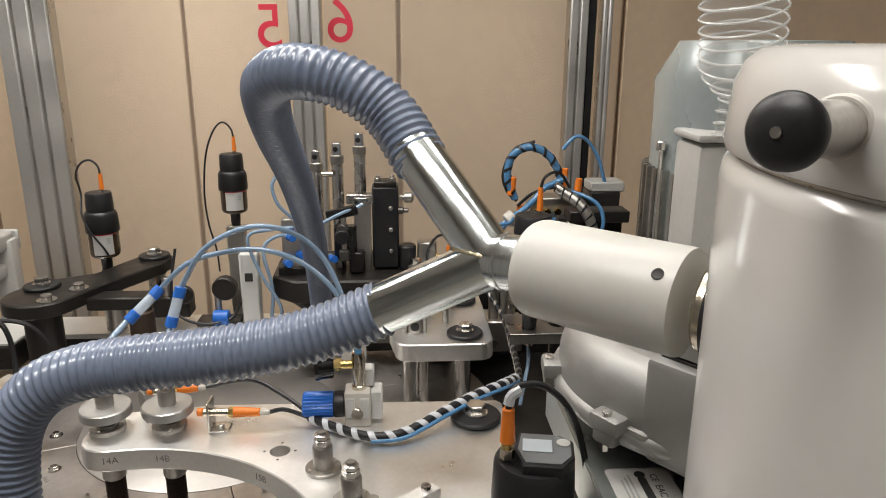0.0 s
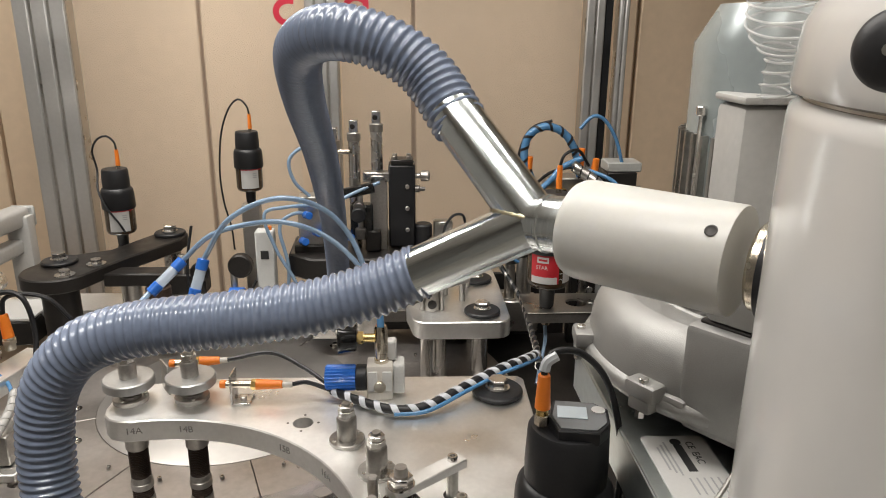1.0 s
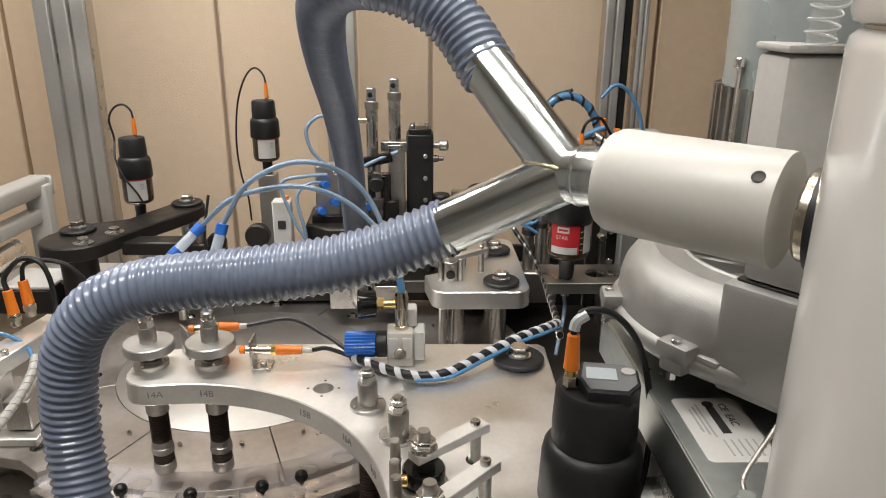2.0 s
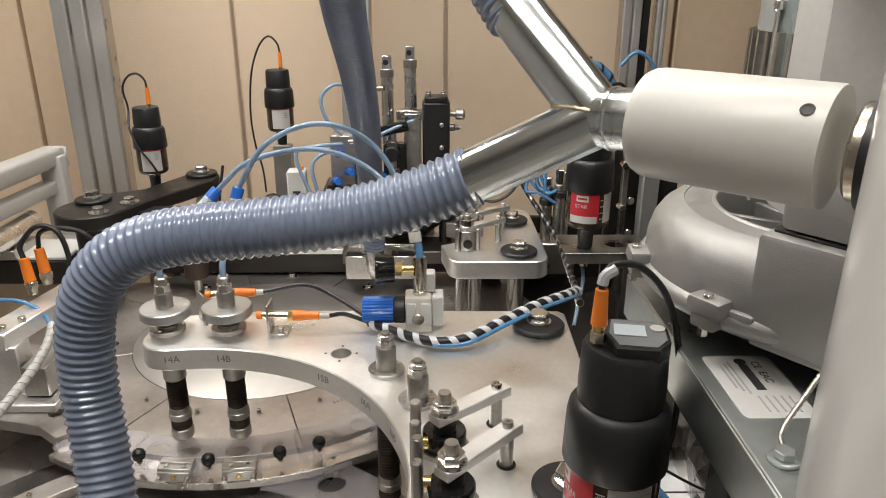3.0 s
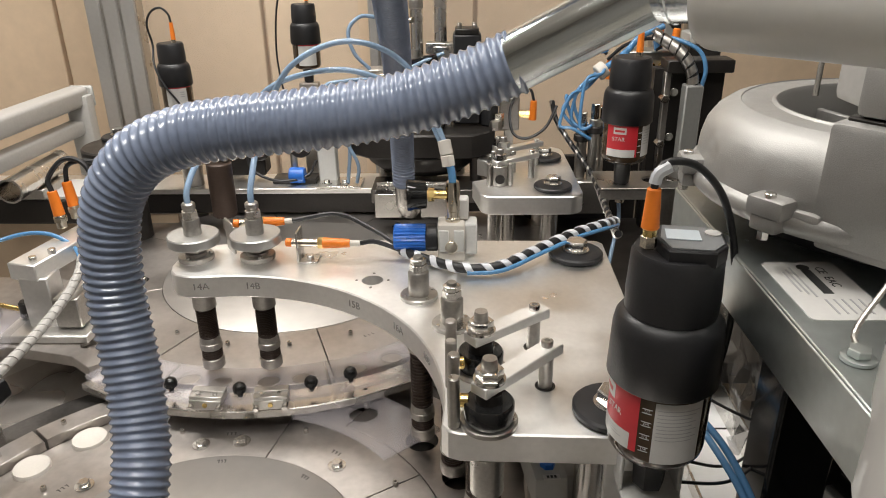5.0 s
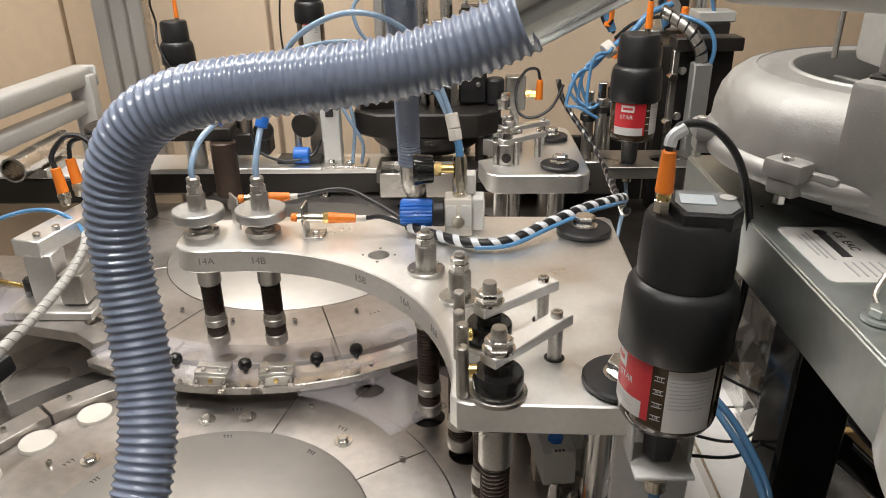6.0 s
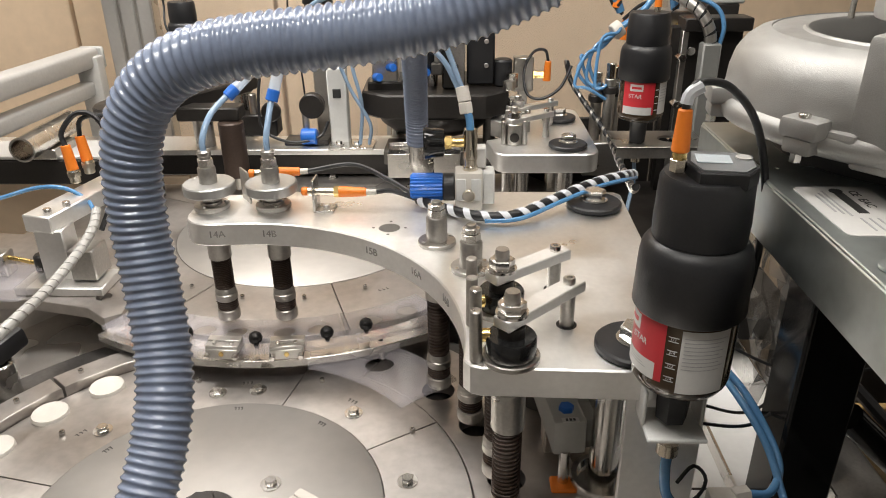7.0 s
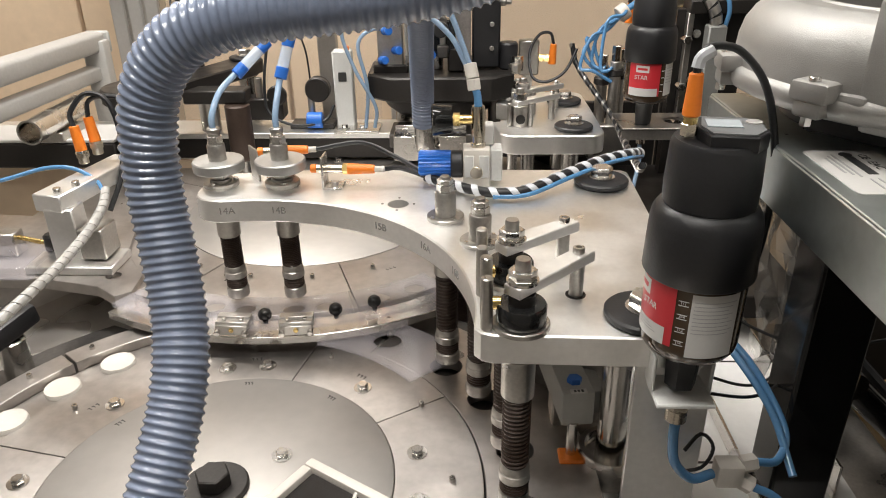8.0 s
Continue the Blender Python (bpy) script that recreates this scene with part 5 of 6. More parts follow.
part("valve_body", box(B(), (-0.05, 1.72, 1.20), (0.05, 0.035, 0.075), bev=0.004), GLOSSBLACK, head)
part("valve_knob", cyl(B(), (-0.055, 1.70, 1.222), (-0.055, 1.67, 1.222), 0.016, seg=16, ch=0.002), BLACK, head)
part("valve_body", box(B(), (-0.025, 1.715, 1.155), (0.035, 0.03, 0.05), bev=0.004), BLACKOX, head)
part("side_block", box(B(), (-0.165, 1.74, 1.19), (0.055, 0.05, 0.13), bev=0.003), DULL, head)
part("side_foot", box(B(), (-0.165, 1.735, 1.135), (0.075, 0.06, 0.02), bev=0.003), BLACKOX, head)
for k, (x, z) in enumerate(((0.105, 1.17), (0.112, 1.145))):
    part("hex_screw", hexa(B(), (x - 0.005, 1.70 + 0.02 * k, 1.128), 0.013, 0.02 + 0.012 * k), STEEL, head)
part("side_knob", lathe(B(), [(0.0, 0), (0.006, 0), (0.006, 0.012), (0.012, 0.014), (0.012, 0.03), (0.007, 0.034), (0.0, 0.034)], aim((0.070, 1.75, 1.295), (0.2, 1.74, 1.295)), 18), DULL, head)
part("side_knob", lathe(B(), [(0.0, 0), (0.008, 0), (0.008, 0.010), (0.005, 0.012), (0.005, 0.022), (0.0, 0.023)], aim((0.070, 1.735, 1.268), (0.2, 1.72, 1.268)), 16), DARKSTEEL, head)
for x, y in ((-0.15, 1.80), (0.02, 1.80), (-0.045, 1.76)):
    part("column", cyl(B(), (x, y, 0.99), (x, y, 1.04), 0.017, seg=24), STEEL, head)
for x, y in ((-0.10, 1.725), (0.06, 1.73)):
    part("spacer", cyl(B(), (x, y, 1.0), (x, y, 1.08), 0.014, seg=20, ch=0.002), DARKSTEEL, head)


def air_cylinder(x, y, z0, z1, r):
    c = thing("air_cylinder", (x, y, z0), "slim upright steel pneumatic cylinder", "cylinder", "air cylinders")
    part("tube", cyl(B(), (x, y, z0), (x, y, z1 - 0.045), r, seg=24, ch=0.001), STEEL, c)
    part("gland", lathe(B(), [(r * 0.8, 0), (r * 1.12, 0.002), (r * 1.12, 0.018), (r * 0.7, 0.020)], Matrix.Translation((x, y, z1 - 0.047)), 20), DULL, c)
    part("top_block", box(B(), (x, y, z1 - 0.014), (r * 1.5, r * 1.3, 0.030), bev=0.002), STEEL, c)
    part("cross_hole", cyl(B(), (x - 0.002, y - r * 0.72, z1 - 0.014), (x - 0.002, y - r * 0.60, z1 - 0.014), r * 0.42, seg=14), BLACKOX, c)
    return c


air_cylinder(-0.112, 1.75, 1.128, 1.403, 0.0135)
air_cylinder(-0.066, 1.75, 1.128, 1.420, 0.0135)
air_cylinder(-0.016, 1.752, 1.306, 1.440, 0.0135)
part("fitting", cyl(B(), (-0.10, 1.735, 1.352), (-0.075, 1.735, 1.352), 0.006, seg=12), NICKEL, head)
air_line([(-0.165, 1.72, 1.255), (-0.195, 1.71, 1.29), (-0.205, 1.71, 1.335), (-0.18, 1.715, 1.362), (-0.15, 1.73, 1.36)], 0.004, PALEBLUE, "clear blue air line looping at the press head")
air_line([(-0.008, 1.70, 1.29), (-0.05, 1.69, 1.275), (-0.10, 1.68, 1.25), (-0.12, 1.67, 1.22)], 0.004, PALEBLUE, "clear blue air line at the press head")
air_line([(-0.165, 1.715, 1.215), (-0.20, 1.70, 1.22), (-0.23, 1.69, 1.19), (-0.215, 1.69, 1.10), (-0.225, 1.70, 1.01)], 0.004, PALEBLUE, "clear blue air line hanging at the press head")
air_line([(-0.165, 1.715, 1.235), (-0.215, 1.70, 1.235), (-0.262, 1.69, 1.22), (-0.24, 1.69, 1.14), (-0.20, 1.69, 1.06), (-0.205, 1.70, 1.01)], 0.004, PALEBLUE, "clear blue air line hanging at the press head")
for k, (x, z) in enumerate(((-0.185, 1.155), (-0.175, 1.215), (-0.085, 1.165), (-0.155, 1.175))):
    f = thing("push_fitting", (x, 1.70, z), "bright blue push-in air fitting", "fitting", "push fittings")
    part("sleeve", cyl(B(), (x, 1.71, z), (x + 0.012, 1.685, z + 0.004), 0.0085, seg=14, ch=0.001), BLUE, f)
    part("nut", cyl(B(), (x - 0.004, 1.725, z - 0.001), (x, 1.71, z), 0.008, seg=6), NICKEL, f)
# cartridge stem and small clutter on the beam
stem = thing("cartridge_post", (-0.335, 1.915, 0.92), "square steel post under a grease cartridge", "post", "cartridge posts")
part("post", box(B(), (-0.337, 1.915, 1.055), (0.045, 0.03, 0.275), bev=0.002), DULL, stem)
stem = thing("cartridge_post", (-0.607, 1.792, 0.90), "round dark post under a grease cartridge", "post", "cartridge posts")
part("post", cyl(B(), (-0.612, 1.792, 0.90), (-0.612, 1.792, 1.122), 0.013, seg=18), BLACKOX, stem)
sb = thing("switch_block", (-0.275, 1.75, 1.0), "upright pale switch block with an orange tip", "switch")
part("body", box(B(), (-0.275, 1.75, 1.085), (0.042, 0.035, 0.17), bev=0.003), LIGHTGRAY, sb)
part("face", box(B(), (-0.275, 1.731, 1.115), (0.018, 0.003, 0.02), bev=0.001), INK, sb)
part("tip", cyl(B(), (-0.265, 1.75, 1.17), (-0.265, 1.75, 1.178), 0.006, seg=12), ORANGE, sb)
dp = thing("dial_unit", (-0.34, 1.74, 1.0), "black round dial unit with a blue cap and steel pin", "dial")
part("wheel", cyl(B(), (-0.335, 1.76, 1.085), (-0.335, 1.735, 1.085), 0.028, seg=28, ch=0.003), BLACKOX, dp)
part("pin", cyl(B(), (-0.352, 1.745, 1.02), (-0.352, 1.745, 1.09), 0.008, seg=16, ch=0.001), DULL, dp)
part("blue_cap", cyl(B(), (-0.36, 1.725, 1.02), (-0.325, 1.725, 1.02), 0.018, seg=20, ch=0.002), BLUE, dp)
part("base", box(B(), (-0.35, 1.745, 1.006), (0.10, 0.05, 0.012), bev=0.002), BLACKOX, dp)
black_cable([(-0.30, 1.74, 1.05), (-0.32, 1.72, 1.02), (-0.38, 1.70, 1.015), (-0.44, 1.71, 1.04), (-0.45, 1.73, 1.10), (-0.44, 1.75, 1.18)])
cb = thing("tool_block", (-0.46, 1.76, 1.0), "dark tool block with steel pin and orange plug", "tool block")
part("body", box(B(), (-0.46, 1.765, 1.04), (0.085, 0.05, 0.05), bev=0.004), BLACKOX, cb)
part("pin", cyl(B(), (-0.47, 1.755, 1.065), (-0.47, 1.755, 1.11), 0.009, seg=16, ch=0.001), DULL, cb)
part("wheel", cyl(B(), (-0.425, 1.74, 1.075), (-0.425, 1.725, 1.075), 0.022, seg=24, ch=0.003), BLACKOX, cb)
part("plug", cyl(B(), (-0.505, 1.745, 1.05), (-0.515, 1.74, 1.08), 0.008, seg=14, ch=0.001), ORANGE, cb)

# black swing arm on columns
AZ1 = 1.134
arm = thing("swing_arm", (-0.65, 1.6, 0.92), "black machined swing arm on dark columns", "arm")
part("arm_plate", prism(B(), arc(-0.665, 1.58, 0.072, 150, 330, 14) + [(-0.556, 1.66), (-0.482, 1.80)] + arc(-0.519, 1.84, 0.04, -30, 160, 10) + [(-0.612, 1.72), (-0.72, 1.66)], AZ1 - 0.03, AZ1, bev=0.003), BLACKOX, arm)
for x, y, r in ((-0.665, 1.575, 0.036), (-0.58, 1.725, 0.022), (-0.519, 1.84, 0.02)):
    part("column", cyl(B(), (x, y, 0.90), (x, y, AZ1 - 0.03), r, seg=28), BLACKOX if r > 0.03 else DULL, arm)
part("tool_sleeve", cyl(B(), (-0.475, 1.60, 0.972), (-0.475, 1.60, 1.09), 0.026, seg=28, ch=0.003), BROWN, arm)
part("tool_bridge", box(B(), (-0.52, 1.62, 1.104), (0.13, 0.05, 0.028), bev=0.003), BLACKOX, arm)
part("tool_tip", cyl(B(), (-0.475, 1.60, 0.942), (-0.475, 1.60, 0.974), 0.009, seg=16, ch=0.001), DULL, arm)
damper(-0.682, 1.625, AZ1, "black rubber washer under a steel hexagon nut")
damper(-0.519, 1.84, AZ1, "black rubber washer under a steel hexagon nut")
for x, y in ((-0.636, 1.545), (-0.602, 1.615)):
    copy_thing(bolt, Matrix.LocRotScale((x, y, AZ1), None, (1.7, 1.7, 1.7)))
fork = solo("slotted_plate", prism(B(), [(-0.62, 1.30), (-0.57, 1.28), (-0.36, 1.50), (-0.40, 1.56), (-0.47, 1.56)], 0.921, 0.928, [(-0.55, 1.36, 0.022), (-0.455, 1.48, 0.025)], bev=0.0008), DULL, "thin steel plate with round holes on the table", "plate")

# second press plate
PR = 1.071
PX = thing("rear_press_plate", (0.15, 1.6, PR - 0.036), "small milled aluminium press plate on columns", "plate")
o2 = arc(0.088, 1.458, 0.028, 180, 270, 6) + arc(0.226, 1.458, 0.028, 270, 360, 6) + [(0.254, 1.62)] + arc(0.222, 1.735, 0.030, 0, 90, 5) + [(0.10, 1.765), (0.078, 1.745)] + arc(0.02, 1.60, 0.083, 60, -70, 12)
part("plate_body", prism(B(), o2, PR - 0.036, PR, bev=0.002), ALU, PX, smooth=30)
for x, y, r in ((0.115, 1.475, 0.014), (0.195, 1.47, 0.017), (0.20, 1.68, 0.017), (0.085, 1.46, 0.010)):
    part("column", cyl(B(), (x, y, 0.90), (x, y, PR - 0.036), r, seg=24), STEEL, PX)
damper(0.200, 1.478, PR, "black rubber washer under a steel hexagon nut")
damper(0.205, 1.672, PR, "black rubber washer under a steel hexagon nut")
stud(0.090, 1.715, PR)
stud(0.105, 1.655, PR)


def small_clamp(x, y, px, py):
    c = thing("clamp_arm", (x, y, PR), "flat steel clamp arm on a slotted steel post", "clamp", "rear clamps")
    part("post", cyl(B(), (x, y, PR), (x, y, PR + 0.040), 0.016, seg=24, ch=0.001), DULL, c)
    part("post_port", cyl(B(), (x, y - 0.012, PR + 0.016), (x, y - 0.019, PR + 0.016), 0.009, seg=18), BLACKOX, c)
    for s in (-0.02, 0.02):
        part("side_post", cyl(B(), (x + s, y - 0.006, PR), (x + s, y - 0.006, PR + 0.045), 0.005, seg=12, ch=0.001), DULL, c)
    d = Vector((px - x, py - y, 0))
    m = Matrix.Translation((x, y, PR + 0.040)) @ Euler((0, 0, math.atan2(d.y, d.x))).to_matrix().to_4x4()
    part("arm", box(B(), (d.length / 2, 0, 0.005), (d.length + 0.026, 0.018, 0.010), m, 0.0012), ALU, c)
    part("nut", hexa(B(), (x, y, PR + 0.050), 0.013, 0.012), STEEL, c)
    part("thread", cyl(B(), (x, y, PR + 0.062), (x, y, PR + 0.072), 0.007, seg=14, ch=0.001), DULL, c)
    part("pin", cyl(B(), (px, py, PR), (px, py, PR + 0.040), 0.0065, seg=14), DULL, c)
    part("pin_screw", cyl(B(), (px, py, PR + 0.050), (px, py, PR + 0.056), 0.0055, seg=14, ch=0.0006), STEEL, c)


small_clamp(0.100, 1.50, 0.165, 1.545)
small_clamp(0.112, 1.585, 0.182, 1.63)
sbx = thing("sensor_box", (0.145, 1.77, PR), "grey sensor box with an orange right-angle plug", "sensor")
part("body", box(B(), (0.135, 1.78, PR + 0.075), (0.045, 0.03, 0.075), bev=0.003), DULL, sbx)
part("nut", cyl(B(), (0.158, 1.77, PR + 0.075), (0.18, 1.765, PR + 0.075), 0.008, seg=6), BRASS, sbx)
part("plug", cyl(B(), (0.186, 1.765, PR + 0.062), (0.188, 1.765, PR + 0.105), 0.009, 0.007, seg=14, ch=0.001), ORANGE, sbx)
part("stand", box(B(), (0.135, 1.785, PR + 0.019), (0.02, 0.02, 0.038), bev=0.001), DULL, sbx)
black_cable([(0.188, 1.765, PR + 0.105), (0.18, 1.765, PR + 0.128), (0.155, 1.76, PR + 0.125), (0.135, 1.745, PR + 0.09), (0.14, 1.72, PR + 0.045), (0.17, 1.71, PR + 0.035), (0.21, 1.72, PR + 0.055), (0.235, 1.735, PR + 0.10)])

# loom from the plate up to the rear valve
L2 = [(0.258, 1.17, 1.105), (0.272, 1.24, 1.075), (0.284, 1.32, 1.058), (0.294, 1.45, 1.048), (0.293, 1.58, 1.062), (0.256, 1.70, 1.108), (0.235, 1.74, 1.141), (0.226, 1.75, 1.179)]
loom2 = thing("cable_loom", L2[0], "black cables wrapped in a pale spiral band", "cable")
part("cable_core", tube(B(), L2, 0.0055, 0.008, 10), BLACK, loom2)
part("spiral_band", helix_wrap(B(), L2, 0.0055, 0.030, 0.009, 0.001), DULL, loom2)
for k in range(6):
    o = 0.006 * (k - 2.5)
    q = 0.012 * ((k * 2) % 5 - 2)
    air_line([(0.33 + o * 0.4, 1.74, 1.245 + o * 0.5), (0.305 + o, 1.73 + q, 1.228 + o), (0.272 + o, 1.715 + q, 1.205 + o - q * 0.5), (0.256 + o * 1.4, 1.70 + q, 1.168 + q), (0.275 + o, 1.69 + q, 1.138), (0.30, 1.69 + q, 1.13 + o)], 0.0036, BLUETUBE, "blue air line in a tied bundle")
tie = thing("hose_tie", (0.325, 1.74, 1.24), "pale tie round the bundle of blue air lines", "tie")
part("band", cyl(B(), (0.318, 1.738, 1.238), (0.335, 1.742, 1.25), 0.018, seg=18, ch=0.002), CREAM, tie)
air_line([(0.335, 1.742, 1.25), (0.36, 1.75, 1.265), (0.385, 1.76, 1.285), (0.41, 1.77, 1.31), (0.46, 1.78, 1.33)], 0.007, BLUETUBE, "blue air lines rising to the valve block")
for x, y, h in ((0.285, 1.69, 1.155), (0.31, 1.68, 1.175), (0.325, 1.70, 1.165)):
    t = thing("throttle_valve", (x, y, 1.02), "steel throttle valve with a black collar", "valve", "throttle valves")
    part("body", cyl(B(), (x, y, 1.02), (x, y, h - 0.02), 0.012, seg=20, ch=0.001), DULL, t)
    part("collar", cyl(B(), (x, y, h - 0.05), (x, y, h - 0.035), 0.017, seg=20, ch=0.002), BLACKOX, t)
    part("head", cyl(B(), (x, y, h - 0.02), (x, y, h + 0.012), 0.010, seg=6, ch=0.001), STEEL, t)
vb = thing("mounting_block", (0.30, 1.69, 0.95), "grey steel base block under the throttle valves", "block")
part("block", box(B(), (0.305, 1.69, 0.985), (0.09, 0.06, 0.075), bev=0.003), DULL, vb)

# holder of the middle cartridge
hb = thing("cartridge_shelf", (0.36, 1.52, 0.95), "perforated steel shelf under a grease cartridge", "bracket")
part("shelf", prism(B(), [(0.29, 1.47), (0.46, 1.47), (0.46, 1.58), (0.29, 1.58)], 1.067, 1.072, [(0.40, 1.525, 0.022), (0.435, 1.525, 0.012)], bev=0.0008), DULL, hb)
part("fold", box(B(), (0.375, 1.4715, 1.060), (0.17, 0.003, 0.020)), DULL, hb)
part("leg", box(B(), (0.44, 1.55, 0.98), (0.03, 0.03, 0.174), bev=0.001), DULL, hb)
part("fitting", cyl(B(), (0.336, 1.512, 1.070), (0.336, 1.512, 1.030), 0.009, seg=16, ch=0.001), NICKEL, hb)
air_line([(0.334, 1.512, 1.036), (0.335, 1.50, 1.00), (0.322, 1.47, 0.96), (0.31, 1.44, 0.93)], 0.004, PALEBLUE, "clear blue grease line under the cartridge")

# upright black plate with profile
up = thing("upright_plate", (0.52, 1.72, 0.80), "tall black steel plate with bolts and a grey channel", "support")
part("plate", prism(B(), [(0.43, 1.70), (0.575, 1.70), (0.575, 1.73), (0.43, 1.73)], 0.80, 1.255, bev=0.002), BLACKOX, up)
part("top_bar", box(B(), (0.515, 1.70, 1.262), (0.135, 0.06, 0.026), bev=0.002), BLACKOX, up)
part("channel", box(B(), (0.497, 1.655, 1.03), (0.036, 0.034, 0.40), bev=0.003), DARKPAINT, up)
part("strip", box(B(), (0.452, 1.685, 1.06), (0.012, 0.02, 0.38), bev=0.001), DULL, up)
for z in (1.20, 1.105, 1.03):
    part("bolt", cyl(B(), (0.445, 1.68, z), (0.445, 1.655, z), 0.009, seg=6, ch=0.001), STEEL, up)
    part("bolt", cyl(B(), (0.470, 1.70, z + 0.008), (0.470, 1.685, z + 0.008), 0.009, seg=14, ch=0.001), STEEL, up)
SPW = [(0.497, 1.655, 1.225), (0.492, 1.66, 1.255), (0.475, 1.67, 1.285), (0.452, 1.685, 1.305), (0.42, 1.70, 1.325)]
l3 = thing("wrapped_cable", SPW[0], "cable in a grey spiral sleeve leaving the channel", "cable")
part("core", tube(B(), SPW, 0.011, 0.006, 12), BLACK, l3)
part("sleeve", helix_wrap(B(), SPW, 0.011, 0.020, 0.016, 0.0014), DULL, l3)
air_line([(0.515, 1.66, 1.22), (0.52, 1.66, 1.26), (0.505, 1.67, 1.295), (0.46, 1.69, 1.315), (0.42, 1.71, 1.318)], 0.0045, BLUETUBE, "blue air line over the upright plate")

# valve island with the blue loop
vi = thing("valve_island", (0.5, 1.9, 0.60), "grey valve island with brass ports and orange plugs", "valve block")
part("body", box(B(), (0.47, 1.90, 1.235), (0.15, 0.07, 0.06), bev=0.003), DULL, vi)
part("side_body", box(B(), (0.58, 1.90, 1.225), (0.075, 0.08, 0.11), bev=0.003), BLACKOX, vi)
part("lid", box(B(), (0.585, 1.895, 1.292), (0.085, 0.07, 0.024), bev=0.003), GRAYPAINT, vi)
for k in range(5):
    part("port", cyl(B(), (0.41 + 0.026 * k, 1.865, 1.232), (0.41 + 0.026 * k, 1.852, 1.232), 0.009, seg=14, ch=0.001), BRASS, vi)
for x, z in ((0.365, 1.205), (0.345, 1.275), (0.472, 1.295), (0.508, 1.27)):
    part("plug", cyl(B(), (x, 1.86, z), (x + 0.004, 1.858, z + 0.045), 0.010, 0.008, seg=14, ch=0.001), ORANGE, vi)
part("stand", box(B(), (0.50, 1.92, 0.605), (0.06, 0.04, 1.21), bev=0.002), BLACKOX, vi)
LP = [(0.355, 1.86, 1.265), (0.335, 1.86, 1.32), (0.345, 1.86, 1.37), (0.385, 1.86, 1.392), (0.43, 1.86, 1.375), (0.46, 1.86, 1.33), (0.475, 1.86, 1.27)]
lp = thing("blue_cable_loop", LP[0], "thick loop of blue air lines in a spiral wrap", "cable")
part("core", tube(B(), LP, 0.0095, 0.007, 12), BLUETUBE, lp)
part("wrap", helix_wrap(B(), LP, 0.0095, 0.03, 0.007, 0.0013), BLACK, lp)
air_line([(0.47, 1.87, 1.385), (0.50, 1.87, 1.415), (0.53, 1.87, 1.405), (0.56, 1.87, 1.36), (0.58, 1.87, 1.30)], 0.0045, BLUETUBE, "blue air line arching over the valve island")
air_line([(0.40, 1.85, 1.20), (0.44, 1.84, 1.215), (0.50, 1.84, 1.21), (0.55, 1.85, 1.17)], 0.006, BLUETUBE, "blue air lines under the valve island")
black_cable([(0.36, 1.85, 1.25), (0.40, 1.84, 1.285), (0.46, 1.84, 1.295), (0.53, 1.84, 1.265), (0.57, 1.85, 1.20)], 0.004)
air_line([(0.36, 1.86, 1.26), (0.335, 1.865, 1.285), (0.325, 1.865, 1.33), (0.35, 1.865, 1.385), (0.40, 1.865, 1.405)], 0.004, BLACK, "black cable in the loop of air lines", name="loop_cable")

# ---- the left side ----
gf = thing("guard_frame", (-0.85, 1.7, 0.98), "rounded grey metal guard frame", "frame")
part("upper_bar", box(B(), (0, 0, 0), (0.055, 0.62, 0.045), Matrix.Translation((-0.915, 1.585, 1.170)) @ Euler((0, 0, radians(-4))).to_matrix().to_4x4(), 0.010, 3), FRAMEPAINT, gf)
part("lower_bar", box(B(), (0, 0, 0), (0.04, 0.56, 0.035), Matrix.Translation((-0.915, 1.585, 1.100)) @ Euler((0, 0, radians(-4))).to_matrix().to_4x4(), 0.008, 3), FRAMEPAINT, gf)
part("leg", box(B(), (-0.885, 1.875, 1.065), (0.055, 0.035, 0.22), bev=0.006, seg=2), FRAMEPAINT, gf)
part("corner_cap", box(B(), (-0.887, 1.897, 1.168), (0.058, 0.012, 0.050), bev=0.004), GRAYPAINT, gf)
part("foot", box(B(), (-0.87, 1.86, 0.965), (0.10, 0.08, 0.02), bev=0.002), FRAMEPAINT, gf)
tb = thing("steel_tube", (-0.9, 1.63, 1.03), "short polished steel tube lying on the beam", "tube")
part("tube", lathe(B(), [(0.022, 0), (0.026, 0.0), (0.026, 0.22), (0.022, 0.22), (0.022, 0.0)], aim((-0.895, 1.55, 1.045), (-0.905, 1.76, 1.045)), 36, close=False), STEEL, tb)
part("saddle", box(B(), (-0.90, 1.68, 1.01), (0.05, 0.10, 0.022), bev=0.002), DULL, tb)
solo("side_beam", box(B(), (-0.98, 1.69, 0.966), (0.42, 0.10, 0.058), bev=0.004), BLACKOX, "dark steel beam end at the side of the machine", "beam")
solo("side_cover", box(B(), (-0.98, 1.70, 0.999), (0.42, 0.12, 0.008), bev=0.002), LABEL, "white cover strip on the beam", "cover")
solo("side_panel", box(B(), (-1.02, 1.70, 0.4685), (0.80, 0.012, 0.937), bev=0.002), WALL, "beige panel below the beam at the machine's side", "panel", kind="structure")
sm = thing("sensor_mount", (-0.62, 1.21, 0.96), "stacked aluminium sensor mount with two orange plugs", "mount")
part("upper_block", box(B(), (0, 0, 0), (0.05, 0.20, 0.028), Matrix.Translation((-0.625, 1.255, 1.050)) @ Euler((0, 0, radians(-12))).to_matrix().to_4x4(), 0.002), ALU, sm)
part("lower_block", box(B(), (-0.632, 1.175, 0.998), (0.045, 0.04, 0.085), bev=0.002), ALU, sm)
part("side_block", box(B(), (-0.585, 1.17, 0.985), (0.04, 0.05, 0.05), bev=0.002), DULL, sm)
